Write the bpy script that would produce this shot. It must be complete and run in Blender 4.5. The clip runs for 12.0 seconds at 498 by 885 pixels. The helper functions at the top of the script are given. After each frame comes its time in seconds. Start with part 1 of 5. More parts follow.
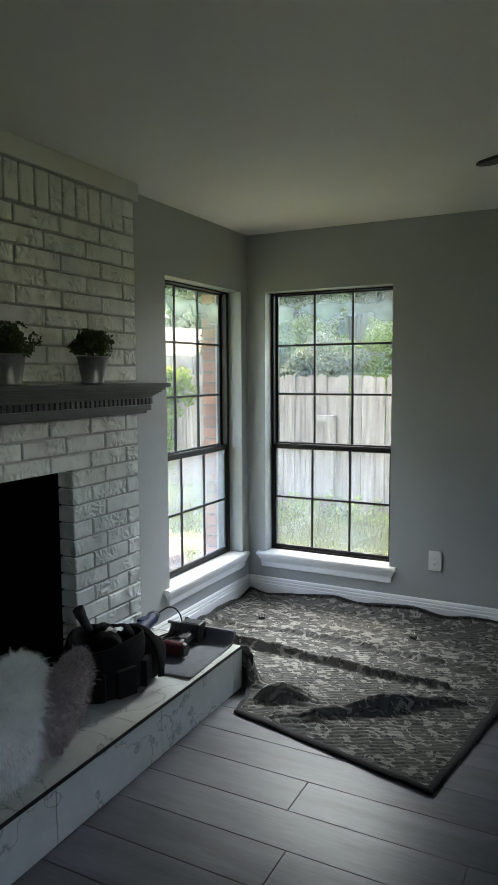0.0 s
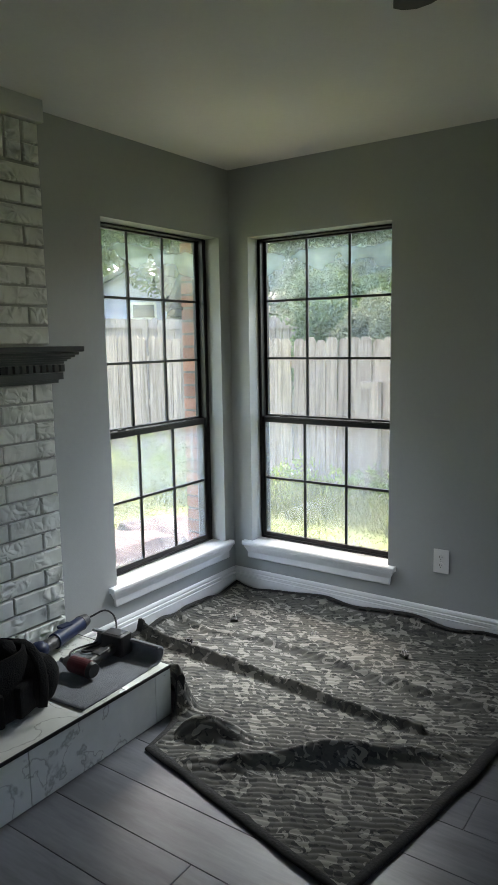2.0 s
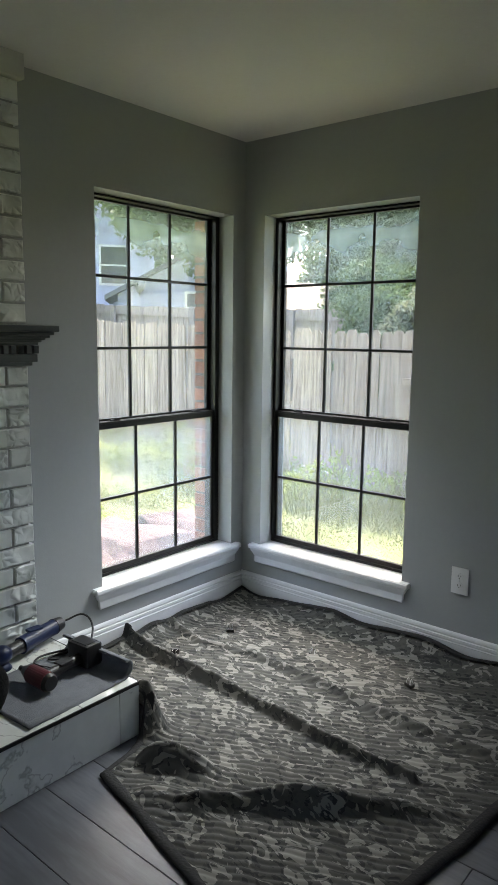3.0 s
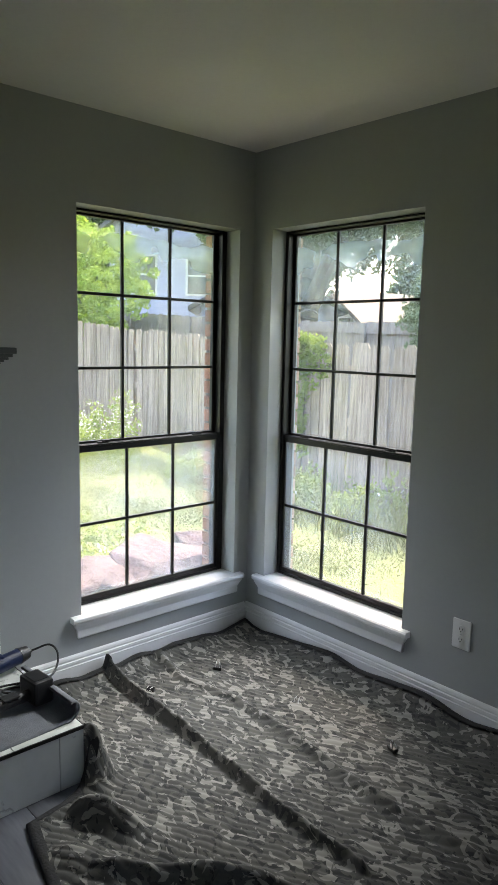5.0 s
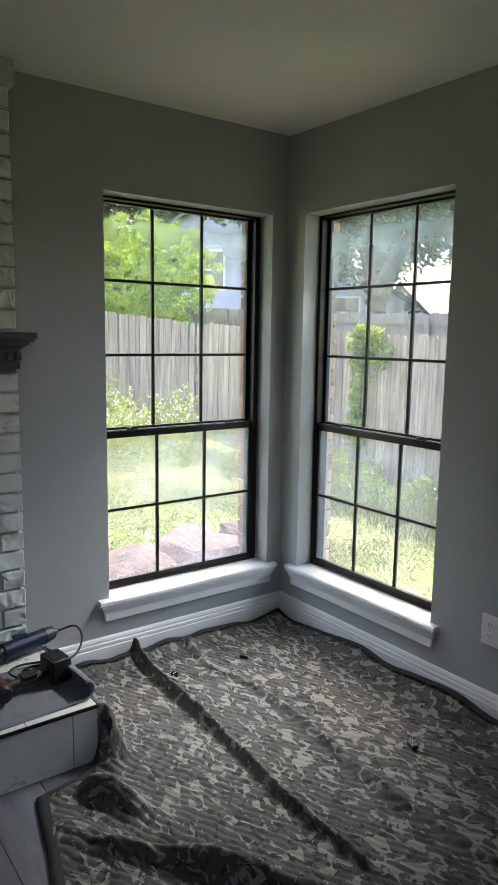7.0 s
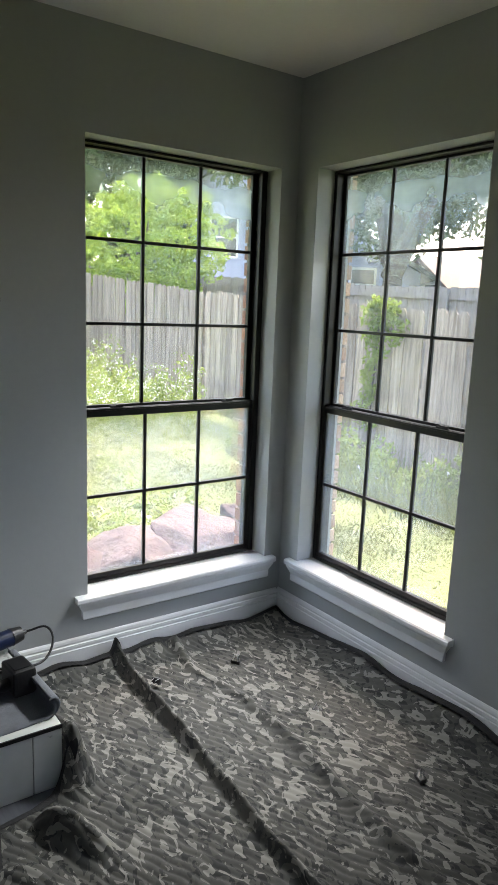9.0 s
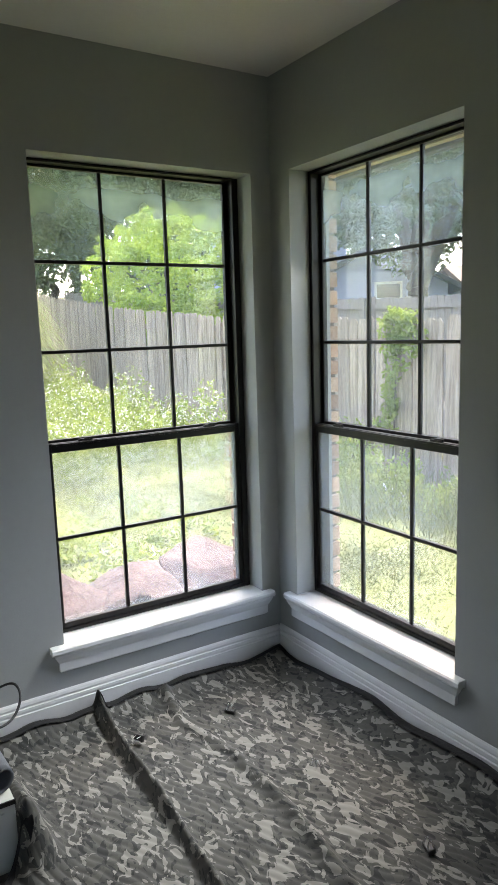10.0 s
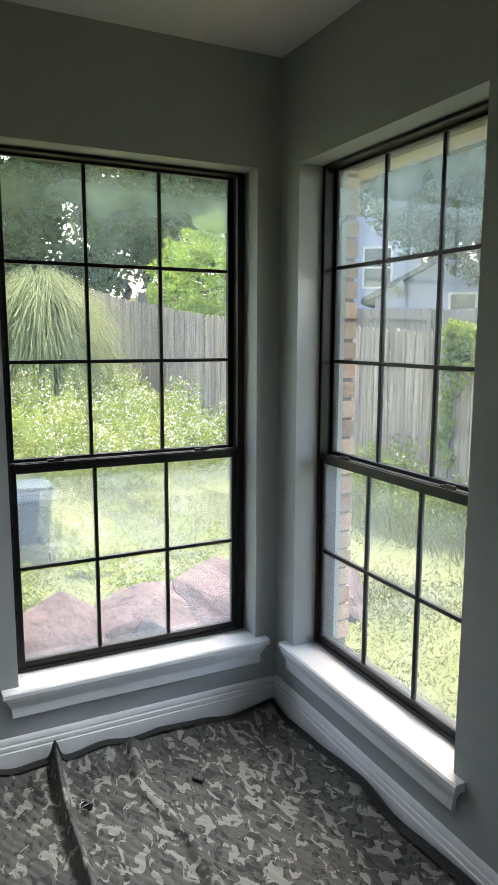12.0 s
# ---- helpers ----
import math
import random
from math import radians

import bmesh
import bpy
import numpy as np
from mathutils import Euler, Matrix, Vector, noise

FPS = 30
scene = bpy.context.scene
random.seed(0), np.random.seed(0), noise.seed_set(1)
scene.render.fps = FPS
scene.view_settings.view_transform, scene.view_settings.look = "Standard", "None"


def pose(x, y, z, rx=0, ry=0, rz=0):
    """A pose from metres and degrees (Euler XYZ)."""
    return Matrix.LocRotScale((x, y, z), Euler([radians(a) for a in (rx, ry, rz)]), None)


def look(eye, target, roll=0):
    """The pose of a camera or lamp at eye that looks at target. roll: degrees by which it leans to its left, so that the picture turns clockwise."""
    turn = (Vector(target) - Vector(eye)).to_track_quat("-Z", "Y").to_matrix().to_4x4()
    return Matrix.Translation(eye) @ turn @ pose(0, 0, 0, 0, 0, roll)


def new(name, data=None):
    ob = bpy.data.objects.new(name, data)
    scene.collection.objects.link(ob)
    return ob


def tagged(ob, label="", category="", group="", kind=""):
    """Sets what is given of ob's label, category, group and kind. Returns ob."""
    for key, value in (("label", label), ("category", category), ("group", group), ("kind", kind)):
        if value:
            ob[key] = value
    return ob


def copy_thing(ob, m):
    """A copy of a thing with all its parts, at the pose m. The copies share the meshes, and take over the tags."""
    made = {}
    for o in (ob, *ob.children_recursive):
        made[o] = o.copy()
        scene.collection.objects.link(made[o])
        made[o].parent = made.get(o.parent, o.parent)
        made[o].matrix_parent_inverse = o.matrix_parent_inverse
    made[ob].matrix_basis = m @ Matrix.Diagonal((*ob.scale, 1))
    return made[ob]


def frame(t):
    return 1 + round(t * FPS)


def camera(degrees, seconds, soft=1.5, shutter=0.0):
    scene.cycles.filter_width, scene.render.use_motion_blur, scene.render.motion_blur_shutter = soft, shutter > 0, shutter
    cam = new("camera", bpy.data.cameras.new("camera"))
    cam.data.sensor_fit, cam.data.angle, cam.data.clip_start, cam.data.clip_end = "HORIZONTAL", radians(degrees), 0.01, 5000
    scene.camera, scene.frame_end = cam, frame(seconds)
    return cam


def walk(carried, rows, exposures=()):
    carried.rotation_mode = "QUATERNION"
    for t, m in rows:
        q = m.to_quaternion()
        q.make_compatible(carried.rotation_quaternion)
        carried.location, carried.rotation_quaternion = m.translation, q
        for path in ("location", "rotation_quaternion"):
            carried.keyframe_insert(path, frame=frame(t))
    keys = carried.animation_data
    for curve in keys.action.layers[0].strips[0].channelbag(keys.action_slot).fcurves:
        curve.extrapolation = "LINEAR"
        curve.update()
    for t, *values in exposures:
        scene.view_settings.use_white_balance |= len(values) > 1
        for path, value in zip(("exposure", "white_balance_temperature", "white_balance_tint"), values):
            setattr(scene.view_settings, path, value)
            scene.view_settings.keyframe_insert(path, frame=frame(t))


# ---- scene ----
cam = camera(39.6, 12.0, 1.1)
EXPO = 2.22
PATH = [
    (0, (2.171, -4.199, 1.512), (1.259, -2.43, 1.319), -0.3),
    (0.5, (2.192, -3.986, 1.454), (1.191, -2.27, 1.223), -0.2),
    (1, (2.186, -3.707, 1.465), (1.255, -1.957, 1.202), 1.1),
    (1.5, (2.289, -3.488, 1.475), (1.252, -1.81, 1.142), -1.1),
    (2, (2.422, -3.284, 1.484), (1.285, -1.664, 1.195), -1.0),
    (2.5, (2.414, -3.108, 1.449), (1.185, -1.558, 1.154), -0.5),
    (3, (2.449, -2.887, 1.456), (1.184, -1.369, 1.147), 0.7),
    (3.2, (2.463, -2.865, 1.446), (1.198, -1.348, 1.133), -0.6),
    (4.8, (2.663, -2.479, 1.499), (1.227, -1.109, 1.251), 2.2),
    (5, (2.638, -2.419, 1.515), (1.178, -1.083, 1.228), 1.3),
    (5.5, (2.652, -2.333, 1.468), (1.164, -1.031, 1.168), -0.1),
    (6, (2.699, -2.294, 1.486), (1.18, -1.031, 1.168), 0.2),
    (6.5, (2.713, -2.268, 1.489), (1.156, -1.059, 1.147), 0.4),
    (7, (2.745, -2.25, 1.476), (1.155, -1.074, 1.173), 0.9),
    (7.2, (2.75, -2.241, 1.467), (1.118, -1.122, 1.18), 1.0),
    (8.8, (2.54, -2.056, 1.436), (0.908, -0.957, 1.081), 2.4),
    (9, (2.498, -2.007, 1.474), (0.905, -0.862, 1.089), 2.3),
    (9.5, (2.438, -1.864, 1.438), (0.842, -0.733, 1.02), -1.4),
    (10, (2.441, -1.68, 1.44), (0.771, -0.627, 1.122), -1.8),
    (10.5, (2.336, -1.569, 1.438), (0.617, -0.595, 1.13), -1.8),
    (11, (2.226, -1.469, 1.452), (0.536, -0.42, 1.241), -0.3),
    (11.5, (2.237, -1.325, 1.487), (0.469, -0.428, 1.222), -1.3),
    (12, (2.285, -1.261, 1.471), (0.514, -0.381, 1.169), 0.2),
]
walk(cam, [(t, look(eye, target, roll)) for t, eye, target, roll in PATH], [(0, EXPO + 0.42, 7700, 13.5), (3, EXPO + 0.16, 7850, 14.5), (6, EXPO + 0.0, 7850, 16.5), (9, EXPO - 0.04, 7850, 16.5), (11, EXPO - 0.10, 7850, 16.5), (12, EXPO - 0.26, 7750, 14.5)])

# ---- world and light ----
world = bpy.data.worlds.new("world")
scene.world = world
world.use_nodes = True
wn = world.node_tree
sky = wn.nodes.new("ShaderNodeTexSky")
sky.sky_type, sky.sun_disc = "NISHITA", False
SUN_EL, SUN_AZ = 63.0, -42.0   # height and compass turn (clockwise from +y)
sky.sun_elevation, sky.sun_rotation = radians(SUN_EL), radians(SUN_AZ)
sky.dust_density = 3.0
bg = wn.nodes["Background"]
bg.inputs[1].default_value = 0.60
wn.links.new(sky.outputs[0], bg.inputs[0])
sun = new("sun", bpy.data.lights.new("sun", "SUN"))
sun.data.energy, sun.data.angle, sun.data.color = 3.5, radians(2.0), (1.0, 0.95, 0.87)
_d = Vector((math.sin(radians(SUN_AZ)) * math.cos(radians(SUN_EL)), math.cos(radians(SUN_AZ)) * math.cos(radians(SUN_EL)), math.sin(radians(SUN_EL))))
sun.matrix_world = look(_d * 40, (0, 0, 0))



# lamps for skylight, steeply down at the two windows; east is unseen added fill
def area_lamp(name, eye, target, w, h, watts, spread, color):
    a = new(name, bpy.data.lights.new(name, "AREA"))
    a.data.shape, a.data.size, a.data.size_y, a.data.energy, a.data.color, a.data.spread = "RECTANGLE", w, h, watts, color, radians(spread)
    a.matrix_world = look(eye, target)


area_lamp("skylight_west", (-0.035, -0.545, 1.78), (0.785, -0.545, 0.48), 0.80, 0.19, 0.55, 62, (0.74, 0.88, 1.0))
area_lamp("skylight_north", (0.564, 0.035, 1.78), (0.564, -0.785, 0.48), 0.80, 0.19, 1.9, 58, (0.74, 0.88, 1.0))
# added fill lamp, aimed up at the ceiling to brighten the room
area_lamp("fill_east", (4.66, -3.7, 1.65), (0.0, -3.3, 5.5), 1.35, 0.75, 0.24, 100, (1.0, 0.96, 0.88))


# ---- materials ----
def mat(name, color, rough=0.6, metal=0.0, var=0.12, scale=6.0, fine=60.0, bump=0.0, bump_scale=120.0, color2=None, stretch=(1, 1, 1), rand=0.0, spec=0.5, dist=0.01, bdetail=3.0):
    """Two-scale noise on a base colour, with fine relief; rand varies it piece by piece."""
    m = bpy.data.materials.new(name)
    m.use_nodes = True
    nt = m.node_tree
    N, L = nt.nodes, nt.links
    b = N["Principled BSDF"]
    b.inputs["Roughness"].default_value, b.inputs["Metallic"].default_value = rough, metal
    b.inputs["Specular IOR Level"].default_value = spec
    tc = N.new("ShaderNodeTexCoord")
    mp = N.new("ShaderNodeMapping")
    mp.inputs["Scale"].default_value = stretch
    L.new(tc.outputs["Object"], mp.inputs[0])
    info = N.new("ShaderNodeObjectInfo")
    add = N.new("ShaderNodeVectorMath")
    add.operation = "MULTIPLY_ADD"
    comb = N.new("ShaderNodeCombineXYZ")
    for k in range(3):
        L.new(info.outputs["Random"], comb.inputs[k])
    add.inputs[1].default_value = (37.0 * (rand > 0), 19.0 * (rand > 0), 53.0 * (rand > 0))
    L.new(comb.outputs[0], add.inputs[0])
    L.new(mp.outputs[0], add.inputs[2])
    n1, n2 = N.new("ShaderNodeTexNoise"), N.new("ShaderNodeTexNoise")
    n1.inputs["Scale"].default_value, n2.inputs["Scale"].default_value = scale, fine
    n1.inputs["Detail"].default_value, n2.inputs["Detail"].default_value = 5, 4
    for n in (n1, n2):
        L.new(add.outputs[0], n.inputs["Vector"])
    mixf = N.new("ShaderNodeMath")
    mixf.operation = "MULTIPLY_ADD"
    mixf.inputs[1].default_value = 0.65
    L.new(n1.outputs["Fac"], mixf.inputs[0])
    half = N.new("ShaderNodeMath")
    half.operation = "MULTIPLY"
    half.inputs[1].default_value = 0.35
    L.new(n2.outputs["Fac"], half.inputs[0])
    L.new(half.outputs[0], mixf.inputs[2])
    ramp = N.new("ShaderNodeValToRGB")
    c2 = color2 or tuple(min(1, c * (1 + var)) for c in color)
    c1 = color if color2 else tuple(c * (1 - var) for c in color)
    ramp.color_ramp.elements[0].position, ramp.color_ramp.elements[1].position = 0.35, 0.65
    ramp.color_ramp.elements[0].color, ramp.color_ramp.elements[1].color = (*c1, 1), (*c2, 1)
    L.new(mixf.outputs[0], ramp.inputs[0])
    out = ramp.outputs[0]
    if rand:
        hsv = N.new("ShaderNodeHueSaturation")
        mr = N.new("ShaderNodeMapRange")
        mr.inputs["To Min"].default_value, mr.inputs["To Max"].default_value = 1 - rand, 1 + rand
        L.new(info.outputs["Random"], mr.inputs["Value"])
        L.new(mr.outputs[0], hsv.inputs["Value"])
        L.new(out, hsv.inputs["Color"])
        out = hsv.outputs[0]
    L.new(out, b.inputs["Base Color"])
    if bump:
        n3 = N.new("ShaderNodeTexNoise")
        n3.inputs["Scale"].default_value, n3.inputs["Detail"].default_value = bump_scale, bdetail
        L.new(add.outputs[0], n3.inputs["Vector"])
        bp = N.new("ShaderNodeBump")
        bp.inputs["Strength"].default_value, bp.inputs["Distance"].default_value = bump, dist
        L.new(n3.outputs["Fac"], bp.inputs["Height"])
        L.new(bp.outputs[0], b.inputs["Normal"])
    return m


WALL = mat("wall_paint", (0.335, 0.35, 0.345), 0.55, var=0.03, scale=2, fine=40, bump=0.12, bump_scale=160, dist=0.004)
CEIL = mat("ceiling_paint", (0.72, 0.71, 0.68), 0.8, var=0.03, scale=2, bump=0.25, bump_scale=180, dist=0.004)
TRIM = mat("trim_paint", (0.68, 0.69, 0.69), 0.35, var=0.03, scale=8, bump=0.05)
BRICKW = mat("painted_brick", (0.62, 0.64, 0.60), 0.42, var=0.05, scale=9, fine=40, bump=0.45, bump_scale=14, dist=0.020, rand=0.05, bdetail=0.0)
def hand_moulded(m, scale, height):
    """Adds the raised net of ridges of rough-pressed brick to the relief."""
    N, L = m.node_tree.nodes, m.node_tree.links
    bp = next(n for n in N if n.type == "BUMP")
    add = bp.inputs["Height"].links[0].from_node.inputs["Vector"].links[0].from_socket
    v = N.new("ShaderNodeTexVoronoi")
    v.feature = "DISTANCE_TO_EDGE"
    v.inputs["Scale"].default_value, v.inputs["Randomness"].default_value = scale, 1.0
    wn_ = N.new("ShaderNodeTexNoise")
    wn_.inputs["Scale"].default_value, wn_.inputs["Detail"].default_value = 9, 1
    L.new(add, wn_.inputs["Vector"])
    wv = N.new("ShaderNodeVectorMath")
    wv.operation = "MULTIPLY_ADD"
    wv.inputs[1].default_value = (0.09, 0.09, 0.09)
    L.new(wn_.outputs["Color"], wv.inputs[0])
    L.new(add, wv.inputs[2])
    L.new(wv.outputs[0], v.inputs["Vector"])
    r = N.new("ShaderNodeMapRange")
    r.interpolation_type = "SMOOTHSTEP"
    r.inputs["From Min"].default_value, r.inputs["From Max"].default_value = 0.0, 0.42
    r.inputs["To Min"].default_value, r.inputs["To Max"].default_value = 1.0, 0.0
    L.new(v.outputs["Distance"], r.inputs["Value"])
    # worn smooth in places
    r2 = N.new("ShaderNodeMapRange")
    r2.inputs["From Min"].default_value, r2.inputs["From Max"].default_value = 0.42, 0.62
    wide = N.new("ShaderNodeTexNoise")
    wide.inputs["Scale"].default_value, wide.inputs["Detail"].default_value = 7, 1
    L.new(add, wide.inputs["Vector"])
    L.new(wide.outputs["Fac"], r2.inputs["Value"])
    mu = N.new("ShaderNodeMath")
    mu.operation = "MULTIPLY"
    L.new(r.outputs[0], mu.inputs[0])
    L.new(r2.outputs[0], mu.inputs[1])
    b2 = N.new("ShaderNodeBump")
    b2.inputs["Strength"].default_value, b2.inputs["Distance"].default_value = 0.8, height
    L.new(mu.outputs[0], b2.inputs["Height"])
    L.new(bp.outputs[0], b2.inputs["Normal"])
    L.new(b2.outputs[0], N["Principled BSDF"].inputs["Normal"])


hand_moulded(BRICKW, 23, 0.013)
# same paint as the bricks, darkened: the joints' shade is in the colour
MORTW = mat("shade_toned_mortar", (0.36, 0.375, 0.35), 0.7, var=0.06, scale=12, bump=0.4, bump_scale=60)
CROWN = mat("crown_paint", (0.52, 0.53, 0.50), 0.6, var=0.05, scale=5, bump=0.1)
BRICKR = mat("red_brick", (0.24, 0.085, 0.055), 0.85, color2=(0.38, 0.18, 0.12), scale=5, bump=0.5, bump_scale=70, rand=0.25)
BRICKT = mat("tan_brick", (0.36, 0.21, 0.14), 0.85, color2=(0.55, 0.42, 0.33), scale=5, bump=0.5, bump_scale=70, rand=0.3)
MORTR = mat("mortar", (0.16, 0.14, 0.12), 0.9, var=0.12, scale=20, bump=0.4)
MANTEL = mat("mantel_paint", (0.075, 0.085, 0.085), 0.45, var=0.08, scale=10, bump=0.08)
BRONZE = mat("dark_bronze_aluminium", (0.006, 0.0058, 0.006), 0.38, 0.0, spec=0.3, var=0.2, scale=20)
STEEL = mat("steel", (0.55, 0.56, 0.56), 0.3, 0.9, var=0.08, scale=20)
GALV = mat("galvanised_steel", (0.24, 0.25, 0.25), 0.45, 0.8, var=0.15, scale=25)
SOOT = mat("soot_black", (0.005, 0.005, 0.005), 0.95, spec=0.05, var=0.3, scale=8)
PLASTW = mat("white_plastic", (0.75, 0.75, 0.73), 0.35, var=0.02)
BLACK = mat("black_plastic", (0.012, 0.012, 0.013), 0.45, var=0.2, scale=30, bump=0.1)
RUBBER = mat("black_rubber", (0.014, 0.014, 0.015), 0.6, var=0.2, scale=30)
REDP = mat("red_plastic", (0.075, 0.008, 0.012), 0.4, var=0.1, scale=30)
BLUEP = mat("blue_plastic", (0.005, 0.013, 0.046), 0.45, spec=0.3, var=0.12, scale=30)
PLANK = mat("vinyl_plank", (0.070, 0.075, 0.086), 0.36, spec=0.6, color2=(0.130, 0.138, 0.158), scale=2.0, fine=14, stretch=(1, 7, 1), bump=0.04, bump_scale=40, rand=0.13, dist=0.003)
SUBFL = mat("joint_dark", (0.03, 0.028, 0.026), 0.9)
TRIMM = mat("dark_metal_edge", (0.03, 0.03, 0.032), 0.35, 0.8)
CANVAS = mat("black_canvas", (0.0045, 0.0045, 0.005), 0.9, spec=0.2, var=0.35, scale=14, bump=0.5, bump_scale=200)
FELT = mat("grey_felt", (0.13, 0.14, 0.155), 0.9, var=0.12, scale=18, bump=0.4, bump_scale=250)
FUR_W = mat("white_fur", (0.88, 0.88, 0.85), 0.8, var=0.1, scale=20)
FUR_P = mat("mauve_fur", (0.34, 0.27, 0.265), 0.8, var=0.2, scale=30)
FANB = mat("dark_walnut_blade", (0.030, 0.024, 0.018), 0.5, var=0.2, scale=12)
BIND = mat("black_binding", (0.009, 0.009, 0.010), 0.85, var=0.2, scale=40, bump=0.3)


def leafy(m, share=0.45):
    """Lets light through a leaf: a share of translucent scatter in its own colour."""
    N, L = m.node_tree.nodes, m.node_tree.links
    b, out = N["Principled BSDF"], N["Material Output"]
    t, mx = N.new("ShaderNodeBsdfTranslucent"), N.new("ShaderNodeMixShader")
    L.new(b.inputs["Base Color"].links[0].from_socket, t.inputs["Color"])
    mx.inputs[0].default_value = share
    L.new(b.outputs[0], mx.inputs[1])
    L.new(t.outputs[0], mx.inputs[2])
    L.new(mx.outputs[0], out.inputs["Surface"])
    return m


GRASS = mat("lawn_soil", (0.082, 0.104, 0.030), 0.95, color2=(0.128, 0.148, 0.054), scale=1.2, fine=18, bump=0.5, bump_scale=30)
BLADE = mat("grass_blades", (0.080, 0.104, 0.028), 0.7, color2=(0.135, 0.155, 0.055), scale=1.6, fine=20)
WEED = mat("weed_leaves", (0.10, 0.165, 0.02), 0.65, color2=(0.33, 0.39, 0.10), scale=2.0, fine=14)
FLOWER = mat("white_blossom", (0.70, 0.70, 0.62), 0.8)
PAMPA = mat("fountain_grass", (0.14, 0.18, 0.07), 0.7, color2=(0.32, 0.37, 0.19), scale=3, fine=30)
LEAF_D = mat("oak_leaves", (0.040, 0.075, 0.032), 0.5, color2=(0.125, 0.185, 0.08), scale=1.2, fine=8)
LEAF_G = mat("ash_leaves", (0.15, 0.27, 0.025), 0.55, color2=(0.37, 0.50, 0.08), scale=1.2, fine=8)
LEAF_S = mat("silver_leaves", (0.11, 0.135, 0.085), 0.6, color2=(0.27, 0.30, 0.20), scale=1.2, fine=8)
LEAF_Y = mat("yellow_green_leaves", (0.13, 0.20, 0.03), 0.6, color2=(0.26, 0.33, 0.07), scale=1.2, fine=8)
BARK = mat("bark", (0.055, 0.045, 0.037), 0.95, color2=(0.11, 0.09, 0.075), scale=6, fine=40, bump=0.8, bump_scale=20, stretch=(1, 1, 0.25))
FENCE = mat("weathered_cedar", (0.165, 0.128, 0.104), 0.9, color2=(0.40, 0.33, 0.275), scale=5, fine=40, stretch=(6, 6, 0.35), bump=0.35, bump_scale=30, rand=0.2)
FENCE2 = mat("weathered_fence_far", (0.15, 0.13, 0.12), 0.9, color2=(0.27, 0.245, 0.225), scale=5, fine=30, stretch=(6, 6, 0.35))
ROCK = mat("pink_sandstone", (0.034, 0.021, 0.026), 0.95, color2=(0.115, 0.078, 0.084), scale=5, fine=26, bump=0.7, bump_scale=11, dist=0.05)
SOIL = mat("bare_soil", (0.20, 0.13, 0.09), 0.95, var=0.3, scale=8, bump=0.5)
SIDING_B = mat("lavender_siding", (0.42, 0.45, 0.62), 0.7, var=0.05, scale=3)
SIDING_W = mat("white_siding", (0.78, 0.78, 0.76), 0.7, var=0.04, scale=3)
ROOFD = mat("grey_shingles", (0.10, 0.105, 0.115), 0.95, var=0.2, scale=8, fine=60, bump=0.4)
ROOFP = mat("weathered_shingles", (0.23, 0.20, 0.185), 0.95, var=0.15, scale=8, fine=60, bump=0.4)
SOFFIT = mat("tan_soffit_paint", (0.42, 0.36, 0.25), 0.7, var=0.05)
BINBLUE = mat("blue_bin_plastic", (0.03, 0.07, 0.12), 0.5, var=0.1)
DARKGLASS = mat("dark_window_glass", (0.05, 0.06, 0.07), 0.12, var=0.1)


def marble():
    m = mat("marble_tile", (0.52, 0.54, 0.51), 0.12, color2=(0.62, 0.63, 0.60), scale=3, fine=20, rand=0.02)
    N, L = m.node_tree.nodes, m.node_tree.links
    b = N["Principled BSDF"]
    src = b.inputs["Base Color"].links[0].from_socket
    tc = N.new("ShaderNodeTexCoord")
    warp = N.new("ShaderNodeTexNoise")
    warp.inputs["Scale"].default_value, warp.inputs["Detail"].default_value = 2.6, 6
    L.new(tc.outputs["Object"], warp.inputs["Vector"])
    mix = N.new("ShaderNodeVectorMath")
    mix.operation = "MULTIPLY_ADD"
    mix.inputs[1].default_value = (1.6, 1.6, 1.6)
    L.new(warp.outputs["Color"], mix.inputs[0])
    L.new(tc.outputs["Object"], mix.inputs[2])
    v = N.new("ShaderNodeTexNoise")
    v.inputs["Scale"].default_value, v.inputs["Detail"].default_value = 1.7, 2
    L.new(mix.outputs[0], v.inputs["Vector"])
    r = N.new("ShaderNodeValToRGB")
    e = r.color_ramp.elements
    e[0].position, e[0].color = 0.488, (0, 0, 0, 1)
    e[1].position, e[1].color = 0.515, (0, 0, 0, 1)
    k = e.new(0.50)
    k.color = (0.55, 0.55, 0.55, 1)
    L.new(v.outputs["Fac"], r.inputs[0])
    cm = N.new("ShaderNodeMix")
    cm.data_type = "RGBA"
    cm.inputs["B"].default_value = (0.14, 0.14, 0.135, 1)
    L.new(r.outputs[0], cm.inputs["Factor"])
    L.new(src, cm.inputs["A"])
    L.new(cm.outputs["Result"], b.inputs["Base Color"])
    return m


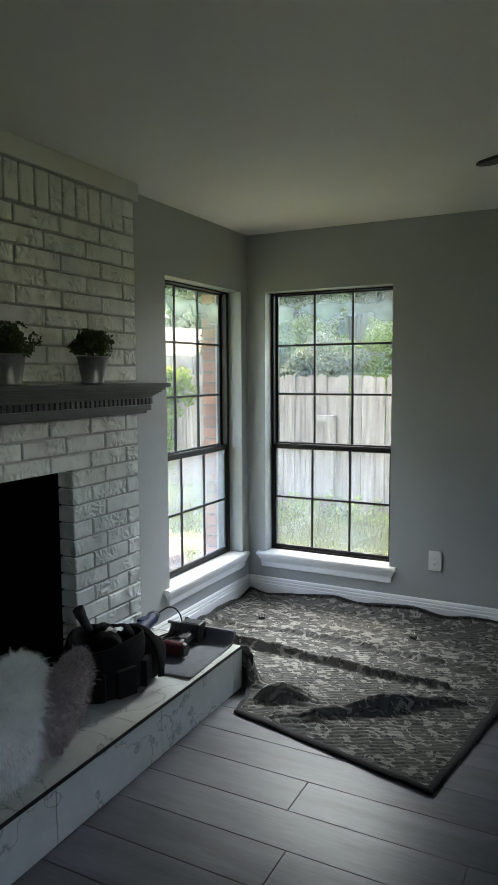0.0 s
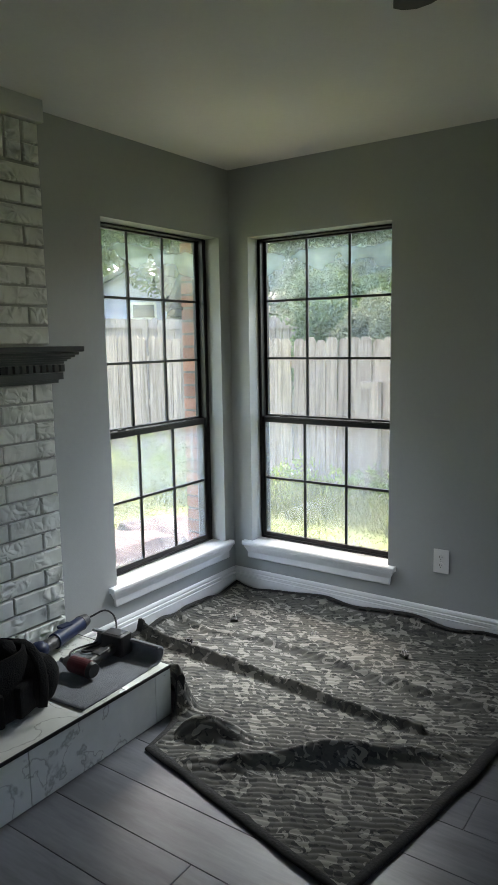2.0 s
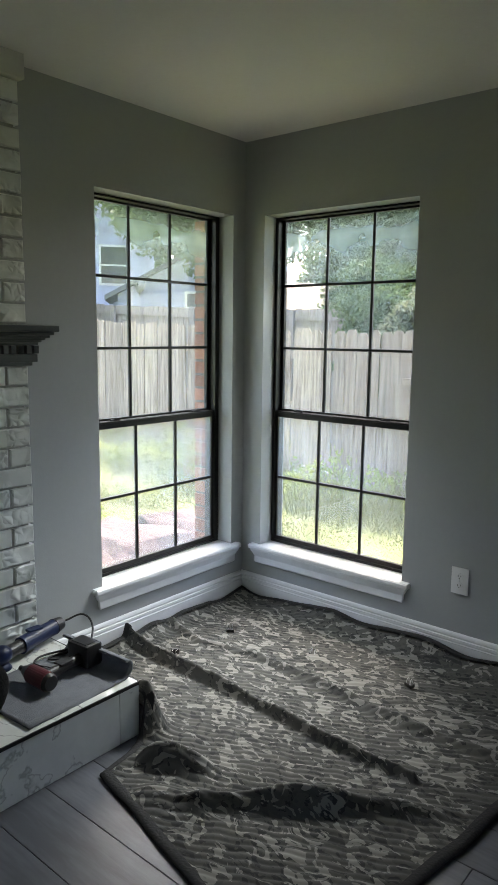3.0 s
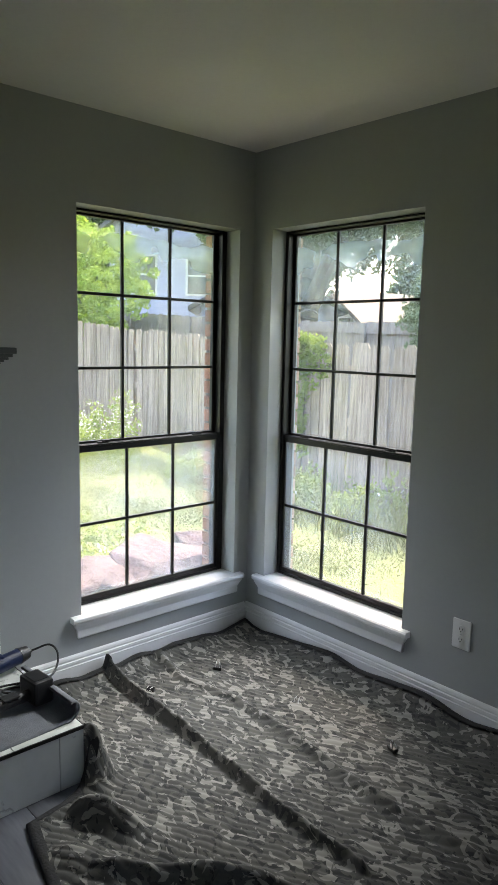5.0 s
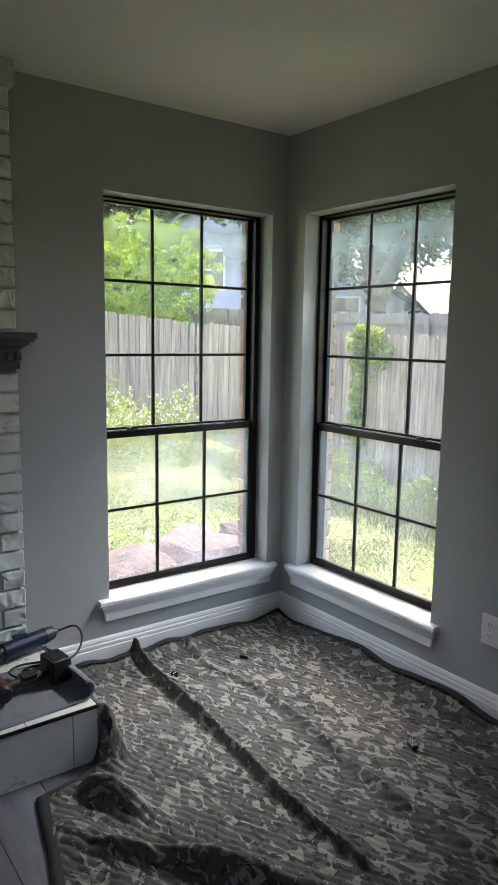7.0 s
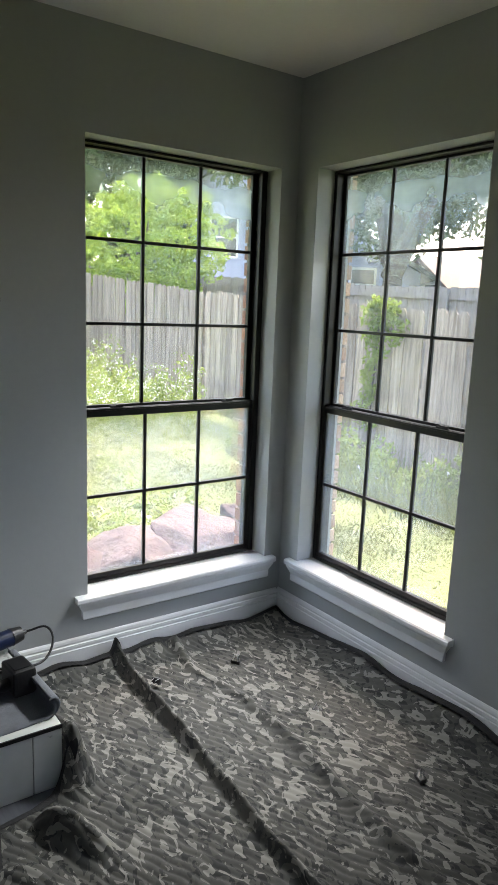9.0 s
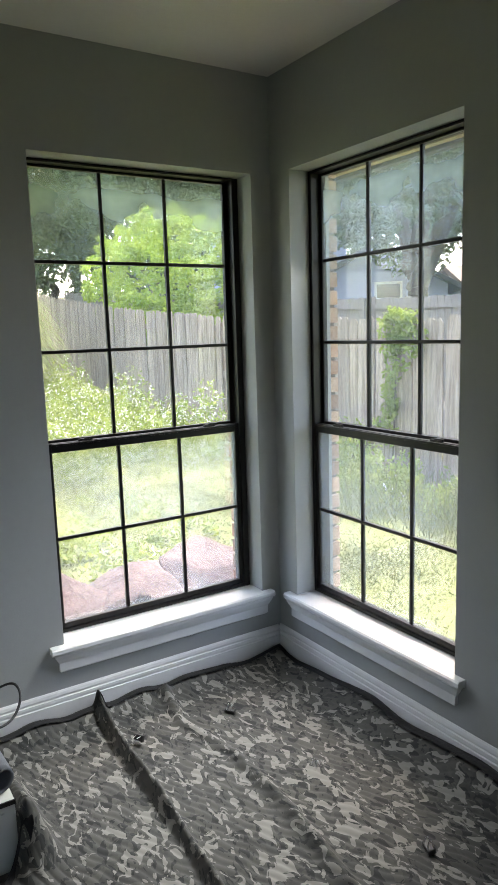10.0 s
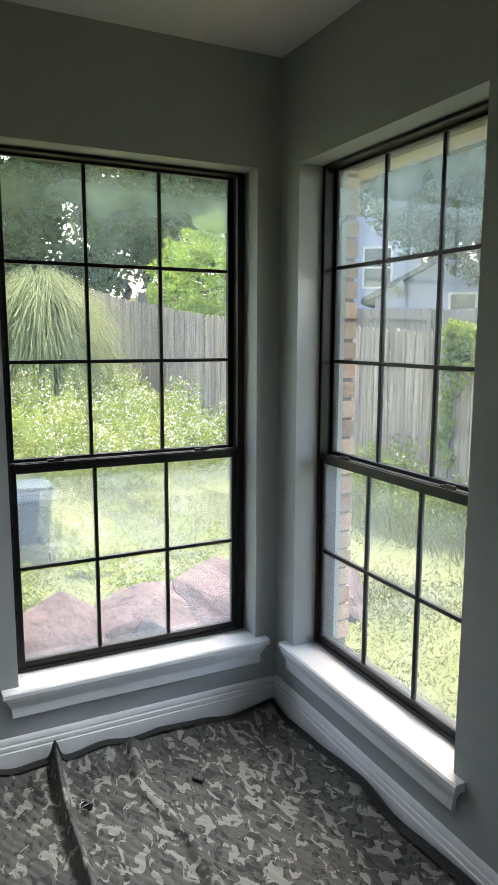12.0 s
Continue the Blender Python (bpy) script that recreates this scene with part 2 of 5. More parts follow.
def camo():
    m = mat("camouflage_cloth", (0.040, 0.040, 0.038), 0.9, color2=(0.066, 0.066, 0.061), scale=4, fine=50, bump=0.25, bump_scale=300, dist=0.003)
    N, L = m.node_tree.nodes, m.node_tree.links
    b = N["Principled BSDF"]
    src = b.inputs["Base Color"].links[0].from_socket
    tc = N.new("ShaderNodeTexCoord")
    prev = src
    for seed, sc, lo, col in ((0.0, 20.0, 0.52, (0.066, 0.066, 0.059)), (7.0, 26.0, 0.56, (0.021, 0.023, 0.022)), (19.0, 21.0, 0.56, (0.185, 0.182, 0.165))):
        mp = N.new("ShaderNodeMapping")
        mp.inputs["Location"].default_value = (seed, seed * 0.7, 0)
        mp.inputs["Rotation"].default_value = (0, 0, radians(-24))
        mp.inputs["Scale"].default_value = (0.80, 1.25, 1)
        L.new(tc.outputs["Object"], mp.inputs[0])
        n = N.new("ShaderNodeTexNoise")
        n.inputs["Scale"].default_value, n.inputs["Detail"].default_value, n.inputs["Roughness"].default_value = sc, 3.0, 0.5
        n.inputs["Distortion"].default_value = 1.0
        L.new(mp.outputs[0], n.inputs["Vector"])
        r = N.new("ShaderNodeValToRGB")
        r.color_ramp.elements[0].position, r.color_ramp.elements[1].position = lo, lo + 0.012
        L.new(n.outputs["Fac"], r.inputs[0])
        cm = N.new("ShaderNodeMix")
        cm.data_type = "RGBA"
        cm.inputs["B"].default_value = (*col, 1)
        L.new(r.outputs[0], cm.inputs["Factor"])
        L.new(prev, cm.inputs["A"])
        prev = cm.outputs["Result"]
    L.new(prev, b.inputs["Base Color"])
    return m


def window_glass(name, lo, hi, cloud, blur=0.0):
    """Old double glazing: clear, a Fresnel gloss, and a thin milky film that gathers in clouds."""
    m = bpy.data.materials.new(name)
    m.use_nodes = True
    N, L = m.node_tree.nodes, m.node_tree.links
    out = N["Material Output"]
    N.remove(N["Principled BSDF"])
    tr, gl, df = N.new("ShaderNodeBsdfTransparent"), N.new("ShaderNodeBsdfGlossy"), N.new("ShaderNodeBsdfTranslucent")
    gl.inputs["Roughness"].default_value = 0.02
    df.inputs["Color"].default_value = (0.66, 0.86, 1.0, 1)
    lw = N.new("ShaderNodeLayerWeight")
    p5, fr = N.new("ShaderNodeMath"), N.new("ShaderNodeMath")
    p5.operation, fr.operation = "POWER", "MULTIPLY_ADD"
    lw.inputs["Blend"].default_value, p5.inputs[1].default_value = 0.5, 5.0
    fr.inputs[1].default_value, fr.inputs[2].default_value = 0.5, 0.04
    L.new(lw.outputs["Facing"], p5.inputs[0])
    L.new(p5.outputs[0], fr.inputs[0])
    tr.inputs["Color"].default_value = (0.80, 0.82, 0.81, 1)
    m1, m2 = N.new("ShaderNodeMixShader"), N.new("ShaderNodeMixShader")
    tc, n = N.new("ShaderNodeTexCoord"), N.new("ShaderNodeTexNoise")
    n.inputs["Scale"].default_value, n.inputs["Detail"].default_value = 3.4, 4
    L.new(tc.outputs["Object"], n.inputs["Vector"])
    mr = N.new("ShaderNodeMapRange")
    mr.inputs["From Min"].default_value, mr.inputs["From Max"].default_value = 0.3, 0.7
    mr.inputs["To Min"].default_value, mr.inputs["To Max"].default_value = lo, hi
    L.new(n.outputs["Fac"], mr.inputs["Value"])
    # a cloud band where the seal has failed, a hand's breadth below the head
    sep = N.new("ShaderNodeSeparateXYZ")
    L.new(tc.outputs["Object"], sep.inputs[0])
    band = N.new("ShaderNodeValToRGB")
    e = band.color_ramp.elements
    e[0].position, e[0].color = 0.0, (0, 0, 0, 1)
    e[1].position, e[1].color = 1.0, (0, 0, 0, 1)
    for p, v in ((0.34, 0.0), (0.56, 0.04 * cloud), (0.72, 0.12 * cloud), (0.82, 0.19 * cloud), (0.88, 0.18 * cloud), (0.97, 0.03 * cloud)):
        k = e.new(p)
        k.color = (v, v, v, 1)
    mz = N.new("ShaderNodeMapRange")
    mz.inputs["From Min"].default_value, mz.inputs["From Max"].default_value = 1.30, 2.05
    L.new(sep.outputs["Z"], mz.inputs["Value"])
    L.new(mz.outputs[0], band.inputs[0])
    bm_ = N.new("ShaderNodeMath")
    bm_.operation = "MULTIPLY_ADD"
    L.new(band.outputs[0], bm_.inputs[0])
    cl_ = N.new("ShaderNodeMapRange")
    cl_.inputs["From Min"].default_value, cl_.inputs["From Max"].default_value = 0.2, 0.8
    cl_.inputs["To Min"].default_value, cl_.inputs["To Max"].default_value = 0.15, 1.65
    L.new(n.outputs["Fac"], cl_.inputs["Value"])
    L.new(cl_.outputs[0], bm_.inputs[1])
    L.new(mr.outputs[0], bm_.inputs[2])
    L.new(bm_.outputs[0], m1.inputs["Fac"])
    through_ = tr.outputs[0]
    if blur:
        rf, m0 = N.new("ShaderNodeBsdfRefraction"), N.new("ShaderNodeMixShader")
        rf.inputs["Roughness"].default_value, rf.inputs["IOR"].default_value = 0.12, 1.15
        rf.inputs["Color"].default_value = (0.86, 0.87, 0.86, 1)
        zc, zs, zr = N.new("ShaderNodeTexCoord"), N.new("ShaderNodeSeparateXYZ"), N.new("ShaderNodeMapRange")
        zr.inputs["From Min"].default_value, zr.inputs["From Max"].default_value = 0.62, 0.82
        zr.inputs["To Max"].default_value = blur
        L.new(zc.outputs["Object"], zs.inputs[0])
        L.new(zs.outputs["Z"], zr.inputs["Value"])
        L.new(zr.outputs[0], m0.inputs["Fac"])
        L.new(tr.outputs[0], m0.inputs[1])
        L.new(rf.outputs[0], m0.inputs[2])
        through_ = m0.outputs[0]
    L.new(through_, m1.inputs[1])
    L.new(df.outputs[0], m1.inputs[2])
    L.new(fr.outputs[0], m2.inputs["Fac"])
    L.new(m1.outputs[0], m2.inputs[1])
    L.new(gl.outputs[0], m2.inputs[2])
    L.new(m2.outputs[0], out.inputs["Surface"])
    return m


for _m in (BLADE, WEED, PAMPA, LEAF_D, LEAF_G, LEAF_S, LEAF_Y):
    leafy(_m)
MARBLE, CAMO = marble(), camo()
GLASS, GLASS_LOW, GLASS_FOG = window_glass("window_glass", 0.020, 0.050, 1.7), window_glass("filmed_window_glass", 0.04, 0.09, 0.0), window_glass("fogged_window_glass", 0.05, 0.12, 0.0, 0.7)


# ---- mesh helpers ----
def box(bm, x0, x1, y0, y1, z0, z1, bevel=0.0):
    r = bmesh.ops.create_cube(bm, size=1)
    vs = r["verts"]
    bmesh.ops.transform(bm, verts=vs, matrix=Matrix.LocRotScale(((x0 + x1) / 2, (y0 + y1) / 2, (z0 + z1) / 2), None, (abs(x1 - x0), abs(y1 - y0), abs(z1 - z0))))
    if bevel:
        es = list({e for v in vs for e in v.link_edges})
        bmesh.ops.bevel(bm, geom=es, offset=bevel, segments=2, affect="EDGES", profile=0.6)
    return bm


def tube(bm, a, b, r0, r1=None, n=16):
    a, b = Vector(a), Vector(b)
    r = bmesh.ops.create_cone(bm, cap_ends=True, segments=n, radius1=r0, radius2=r0 if r1 is None else r1, depth=(b - a).length)
    q = (b - a).to_track_quat("Z", "Y").to_matrix().to_4x4()
    bmesh.ops.transform(bm, verts=r["verts"], matrix=Matrix.Translation((a + b) / 2) @ q)
    return bm


def ball(bm, c, r, sx=1, sy=1, sz=1, n=20):
    k = bmesh.ops.create_uvsphere(bm, u_segments=n, v_segments=max(6, n // 2), radius=r)
    bmesh.ops.transform(bm, verts=k["verts"], matrix=Matrix.LocRotScale(c, None, (sx, sy, sz)))
    return bm


def profile(bm, pts, axis, a, b):
    """Sweep a closed outline from a to b along 'x' or 'y'; pts are (other, z)."""
    rings = []
    for s in (a, b):
        rings.append([bm.verts.new((s, p, z) if axis == "x" else (p, s, z)) for p, z in pts])
    n = len(pts)
    for i in range(n):
        bm.faces.new((rings[0][i], rings[0][(i + 1) % n], rings[1][(i + 1) % n], rings[1][i]))
    bm.faces.new(rings[0])
    bm.faces.new(rings[1])
    bmesh.ops.recalc_face_normals(bm, faces=bm.faces)
    return bm


def mesh_of(name, bm, material, smooth=False):
    me = bpy.data.meshes.new(name)
    bm.to_mesh(me)
    bm.free()
    me.materials.append(material)
    if smooth:
        me.shade_smooth()
    return me


def thing(name, bm, material, label, category, group="", kind="", smooth=False):
    return tagged(new(name, mesh_of(name, bm, material, smooth)), label, category, group, kind)


def empty(name, label, category, at=(0, 0, 0), group="", kind=""):
    e = new(name)
    e.location = at
    return tagged(e, label, category, group, kind)


def part(name, bm, material, parent, label="", smooth=False, kind=""):
    ob = new(name, bm if isinstance(bm, bpy.types.Mesh) else mesh_of(name, bm, material, smooth))
    ob.parent = parent
    return tagged(ob, label, kind=kind)


def B():
    return bmesh.new()


def quads(name, P, material):
    """A mesh of loose four-cornered leaves from an array (n, 4, 3)."""
    P = np.asarray(P, dtype=float)
    n = len(P)
    me = bpy.data.meshes.new(name)
    me.from_pydata(P.reshape(-1, 3).tolist(), [], np.arange(4 * n).reshape(n, 4).tolist())
    me.materials.append(material)
    return me


rng = np.random.default_rng(5)


# ---- the room ----
H = 2.44
XE, YS = 4.6, -6.4          # far walls behind the camera
LW = (-0.985, -0.095)       # west window, along y
RW = (0.131, 0.997)         # north window, along x
WZ = (0.287, 2.062)         # sill and head
FB = (-2.87, -1.872, 1.096)  # firebox: along y, top

bm = B()
for y0, y1, z0, z1 in ((LW[1], 0.2, 0, H), (LW[0], LW[1], 0, WZ[0]), (LW[0], LW[1], WZ[1], H), (FB[1], LW[0], 0, H), (FB[0], FB[1], FB[2], H), (FB[0], FB[1], 0, 0.20), (YS, FB[0], 0, H)):
    box(bm, -0.20, 0, y0, y1, z0, z1)
thing("wall_west", bm, WALL, "light grey painted wall with a deep window opening", "wall", kind="structure")
bm = B()
for x0, x1, z0, z1 in ((0, RW[0], 0, H), (RW[0], RW[1], 0, WZ[0]), (RW[0], RW[1], WZ[1], H), (RW[1], XE, 0, H)):
    box(bm, x0, x1, 0, 0.20, z0, z1)
thing("wall_north", bm, WALL, "light grey painted wall with a deep window opening", "wall", kind="structure")
bm = B()
# opening added out of view, only to let fill light in
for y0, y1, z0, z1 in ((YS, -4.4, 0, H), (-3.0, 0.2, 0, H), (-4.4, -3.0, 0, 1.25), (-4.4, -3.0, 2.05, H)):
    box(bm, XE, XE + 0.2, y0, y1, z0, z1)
thing("wall_east", bm, WALL, "plain light grey painted wall with an added opening for fill light", "wall", kind="structure")
thing("wall_south", box(B(), -0.2, XE + 0.2, YS - 0.2, YS, 0, H), WALL, "plain light grey painted wall", "wall", kind="structure")
thing("ceiling", box(B(), -0.2, XE + 0.2, YS - 0.2, 0.2, H, H + 0.2), CEIL, "off-white painted ceiling with fine texture", "ceiling", kind="structure")
floor = thing("floor", box(B(), -0.2, XE + 0.2, YS - 0.2, 0.2, -0.15, -0.006), SUBFL, "grey-brown wood-look plank floor", "floor", kind="structure")

# baseboards, with a stepped top
def base_outline(sgn):
    return [(0, 0), (sgn * 0.018, 0), (sgn * 0.018, 0.086), (sgn * 0.013, 0.088), (sgn * 0.013, 0.094), (sgn * 0.016, 0.096), (sgn * 0.015, 0.106), (sgn * 0.009, 0.108), (sgn * 0.009, 0.114), (sgn * 0.011, 0.116), (sgn * 0.008, 0.126), (sgn * 0.003, 0.132), (0, 0.132)]
thing("baseboard_north", profile(B(), base_outline(-1), "x", 0.0, XE), TRIM, "white painted baseboard with a stepped top", "baseboard", kind="structure")
thing("baseboard_west", profile(B(), base_outline(1), "y", -0.0165, -1.335), TRIM, "white painted baseboard with a stepped top", "baseboard", kind="structure")


# ---- windows: built along local x (width), y outwards, from the room's wall face ----
def window(name, width, m, label, w, s, low_glass):
    root = empty(name, label, "window", kind="structure")
    root.matrix_basis = m
    z0, z1 = WZ[0] + 0.022, WZ[1]
    f0, f1 = 0.092, 0.168
    fr = part("window_frame", B(), BRONZE, root)
    bm = B()
    for a in ((0.002, w, z0, z1 - 0.002), (width - w, width - 0.002, z0, z1 - 0.002)):
        box(bm, a[0], a[1], f0, f1, a[2], a[3], 0.002)
    box(bm, w, width - w, f0, f1, z1 - 0.012, z1 - 0.002, 0.002)
    box(bm, w, width - w, f0, f1, z0, z0 + 0.013, 0.002)
    bm.to_mesh(fr.data)
    bm.free()
    mz = 1.036
    # upper sash outside, lower sash inside
    for nm, a, b, y, rows in (("upper_sash", mz - 0.01, z1 - 0.010, 0.134, 3), ("lower_sash", z0 + 0.014, mz + 0.012, 0.099, 2)):
        bm = B()
        box(bm, w + 0.001, w + s, y, y + 0.022, a, b, 0.002)
        box(bm, width - w - s, width - w - 0.001, y, y + 0.022, a, b, 0.002)
        lowh, toph = (0.030, 0.011) if rows == 3 else (0.022, 0.036)
        box(bm, w + s, width - w - s, y, y + 0.022, a, a + lowh, 0.002)
        box(bm, w + s, width - w - s, y, y + 0.022, b - toph, b, 0.002)
        if rows == 2:
            box(bm, w + s, width - w - s, y - 0.008, y - 0.0005, b - 0.010, b - 0.002, 0.002)
        sash = part(nm, bm, BRONZE, root)
        gx0, gx1, ga, gb = w + s, width - w - s, a + lowh, b - toph
        for k in (1, 2):
            x = gx0 + (gx1 - gx0) * k / 3
            part("muntin", box(B(), x - 0.0065, x + 0.0065, y + 0.004, y + 0.018, ga, gb, 0.002), BRONZE, sash)
        for k in range(1, rows):
            z = ga + (gb - ga) * k / rows
            part("muntin", box(B(), gx0, gx1, y + 0.0035, y + 0.0185, z - 0.0065, z + 0.0065, 0.002), BRONZE, sash)
        pane = part("pane", box(B(), gx0, gx1, y + 0.009, y + 0.0125, ga, gb), GLASS if rows == 3 else low_glass, sash, "slightly fogged clear glass" if rows == 3 else "milky film-clouded glass")
        pane.visible_shadow = False
    for x in (width * 0.2, width * 0.8):
        bm = B()
        box(bm, x - 0.028, x + 0.028, 0.088, 0.099, mz + 0.013, mz + 0.021, 0.002)
        box(bm, x - 0.006, x + 0.034, 0.082, 0.092, mz + 0.020, mz + 0.027, 0.002)
        part("sash_latch", bm, TRIMM, root, "small dark metal sash latch")
    return root


def stool_and_apron(nm, width, m):
    # deep white sill board with a rounded nose, and a moulded apron with cut-back ends
    z = WZ[0] + 0.020
    root = empty(nm, "glossy white painted window sill with moulded apron", "window sill", kind="structure")
    root.matrix_basis = m
    bm = B()
    box(bm, 0.0, width, -0.002, 0.0915, z - 0.026, z)
    part("sill_board", bm, TRIM, root)
    bm = profile(B(), [(0.0, z - 0.026), (-0.030, z - 0.026), (-0.036, z - 0.020), (-0.036, z - 0.006), (-0.030, z), (0.0, z)], "x", -0.055, width + 0.045)
    part("sill_nose", bm, TRIM, root)
    bm = B()
    rings = []
    for d, zz, cut in ((0.030, z - 0.0265, 0.0), (0.028, z - 0.036, 0.002), (0.020, z - 0.052, 0.010), (0.014, z - 0.066, 0.018), (0.016, z - 0.098, 0.020), (0.010, z - 0.104, 0.024)):
        rings.append([bm.verts.new(p) for p in ((-0.045 + cut, -0.001, zz), (-0.045 + cut, -d, zz), (width + 0.035 - cut, -d, zz), (width + 0.035 - cut, -0.001, zz))])
    for p, q in zip(rings, rings[1:]):
        for i in range(4):
            bm.faces.new((p[i], p[(i + 1) % 4], q[(i + 1) % 4], q[i]))
    bm.faces.new(rings[0])
    bm.faces.new(rings[-1])
    bmesh.ops.recalc_face_normals(bm, faces=bm.faces)
    part("apron", bm, TRIM, root)
    return root


M_N = pose(RW[0], 0, 0)
M_W = pose(0, LW[0], 0, 0, 0, 90)
window("window_1", 0.898, pose(0, -0.997, 0, 0, 0, 90), "dark bronze single-hung window with fifteen small panes, closed", 0.030, 0.020, GLASS_FOG)
window("window_2", 0.866, pose(RW[0], 0, 0), "dark bronze single-hung window with fifteen small panes, closed", 0.020, 0.015, GLASS_LOW)
stool_and_apron("window_sill_1", LW[1] - LW[0], M_W)
stool_and_apron("window_sill_2", RW[1] - RW[0], M_N)

# ---- house outside: brick veneer, eave ----
C = 0.0779
bm = B()
JW, JN = -0.032, 0.012      # brick jambs
for y0, y1, z0, z1 in ((JW, 0.32, -0.5, 2.9), (LW[0] - 0.02, JW, -0.5, 0.20), (LW[0] - 0.02, JW, 2.09, 2.9), (FB[1] + 0.12, LW[0] - 0.02, -0.5, 2.9), (FB[0] - 0.12, FB[1] + 0.12, 1.32, 2.9), (YS - 0.3, FB[0] - 0.12, -0.5, 2.9)):
    box(bm, -0.33, -0.212, y0, y1, z0, z1)
for x0, x1, z0, z1 in ((-0.212, JN, -0.5, 2.9), (JN, RW[1] + 0.02, -0.5, 0.20), (JN, RW[1] + 0.02, 2.09, 2.9), (RW[1] + 0.02, XE + 0.3, -0.5, 2.9)):
    box(bm, x0, x1, 0.212, 0.32, z0, z1)
veneer = thing("outer_wall", bm, MORTR, "red brick outer wall with pale mortar joints", "brick wall", kind="structure")
bm = B()
box(bm, -0.95, -0.33, YS - 1, 0.95, 2.28, 2.34)
box(bm, -0.33, XE + 1, 0.33, 0.95, 2.28, 2.34)
thing("soffit", bm, SOFFIT, "tan painted eave soffit", "eave", kind="structure")
bm = B()
box(bm, -1.05, XE + 1, YS - 1, 1.05, 2.9, 3.0)
box(bm, -1.0, -0.95, YS - 1, 1.0, 2.26, 2.9)
box(bm, -0.95, XE + 1, 0.95, 1.0, 2.26, 2.9)
thing("roof", bm, ROOFD, "dark shingled roof with fascia over the house", "roof", kind="structure")

# ---- fireplace ----
FX, FY = 0.098, -1.390      # brick face and its end
SOUTH = -3.40
HZ0 = 0.208               # hearth top
fire = empty("fireplace", "floor-to-ceiling fireplace breast of white painted brick", "fireplace")
bm = B()
g = 0.015
for y0, y1, z0, z1 in ((FB[1] + g, FY - g, HZ0, 2.35), (FB[0] - g, FB[1] + g, FB[2] + g, 2.35), (SOUTH, FB[0] - g, HZ0, 2.35)):
    box(bm, 0.001, FX - g, y0, y1, z0, z1)
part("mortar", bm, MORTW, fire)
part("crown_board", box(B(), 0.001, FX + 0.018, SOUTH, FY + 0.018, 2.352, H - 0.002, 0.003), CROWN, fire)
bm = B()
for a in ((-0.50, -0.46, FB[0] - 0.1, FB[1] + 0.1, 0.15, 1.3), (-0.46, 0.012, FB[1] - 0.006, FB[1] + 0.034, 0.15, 1.3), (-0.46, 0.0, FB[0] - 0.04, FB[0], 0.15, 1.3), (-0.46, 0.0, FB[0], FB[1], 1.26, 1.3), (-0.46, 0.08, FB[0], FB[1], 0.15, 0.2075)):
    part("firebox_panel", box(B(), *a), SOOT, fire, "soot-black firebox lining")
bm.free()

# mantel shelf: dark painted, stepped cornice with a row of small dentils
mant = empty("mantel_shelf", "dark grey painted wooden mantel shelf with dentils", "mantel")
bm = B()
box(bm, 0.002, 0.294, SOUTH - 0.06, -1.380, 1.456, 1.478, 0.004)
part("shelf_board", bm, MANTEL, mant)
bm = B()
for d, e, z0, z1 in ((0.264, 0.008, 1.444, 1.4555), (0.251, -0.002, 1.434, 1.444), (0.237, -0.012, 1.426, 1.434), (0.224, -0.020, 1.418, 1.426), (0.211, -0.026, 1.408, 1.418), (0.184, -0.028, 1.374, 1.408), (0.201, -0.024, 1.346, 1.374), (0.179, -0.032, 1.332, 1.346)):
    part("moulding", box(B(), FX + 0.001, d, SOUTH - 0.03, FY + e, z0, z1, 0.0025), MANTEL, mant)
bm.free()
dent = mesh_of("dentil", box(B(), 0.1845, 0.205, -0.010, 0.010, 1.377, 1.406, 0.001), MANTEL)
k = 0
while FY - 0.03 - 0.031 * k > SOUTH:
    d = part("dentil", dent, MANTEL, mant)
    d.location = (0, FY - 0.03 - 0.031 * k, 0)
    k += 1

# hearth: tiled platform
HX, HY, HZ = 0.650, -1.335, 0.208
hearth = empty("hearth", "raised hearth clad in white marble-look tiles with grey veins", "hearth")
part("core", box(B(), 0.001, HX - 0.012, SOUTH - 0.1, HY - 0.012, 0, HZ - 0.012), MORTW, hearth)
joints = [HY, -1.425, -2.020, -2.615, -3.210, SOUTH - 0.1]
for a, b in zip(joints, joints[1:]):
    part("tile", box(B(), HX - 0.0115, HX, b + 0.0015, a - 0.0015, 0.002, HZ - 0.013, 0.001), MARBLE, hearth)
for a, b in zip([HY, -1.58, -2.175, -2.77, SOUTH - 0.1], [-1.58, -2.175, -2.77, SOUTH - 0.1]):
    part("tile", box(B(), 0.385, HX - 0.004, b + 0.0015, a - 0.0015, HZ - 0.0115, HZ, 0.001), MARBLE, hearth)
    part("tile", box(B(), 0.002, 0.382, b + 0.0015, a - 0.0015, HZ - 0.0115, HZ, 0.001), MARBLE, hearth)
part("tile", box(B(), 0.017, HX - 0.012, HY - 0.0115, HY, 0.002, HZ - 0.013, 0.001), MARBLE, hearth)
bm = B()
box(bm, HX - 0.004, HX + 0.001, SOUTH - 0.1, HY + 0.001, HZ - 0.012, HZ + 0.0005)
box(bm, 0.017, HX - 0.004, HY - 0.001, HY + 0.002, HZ - 0.012, HZ + 0.0005)
part("edge_trim", bm, TRIMM, hearth, "dark metal tile edge trim")

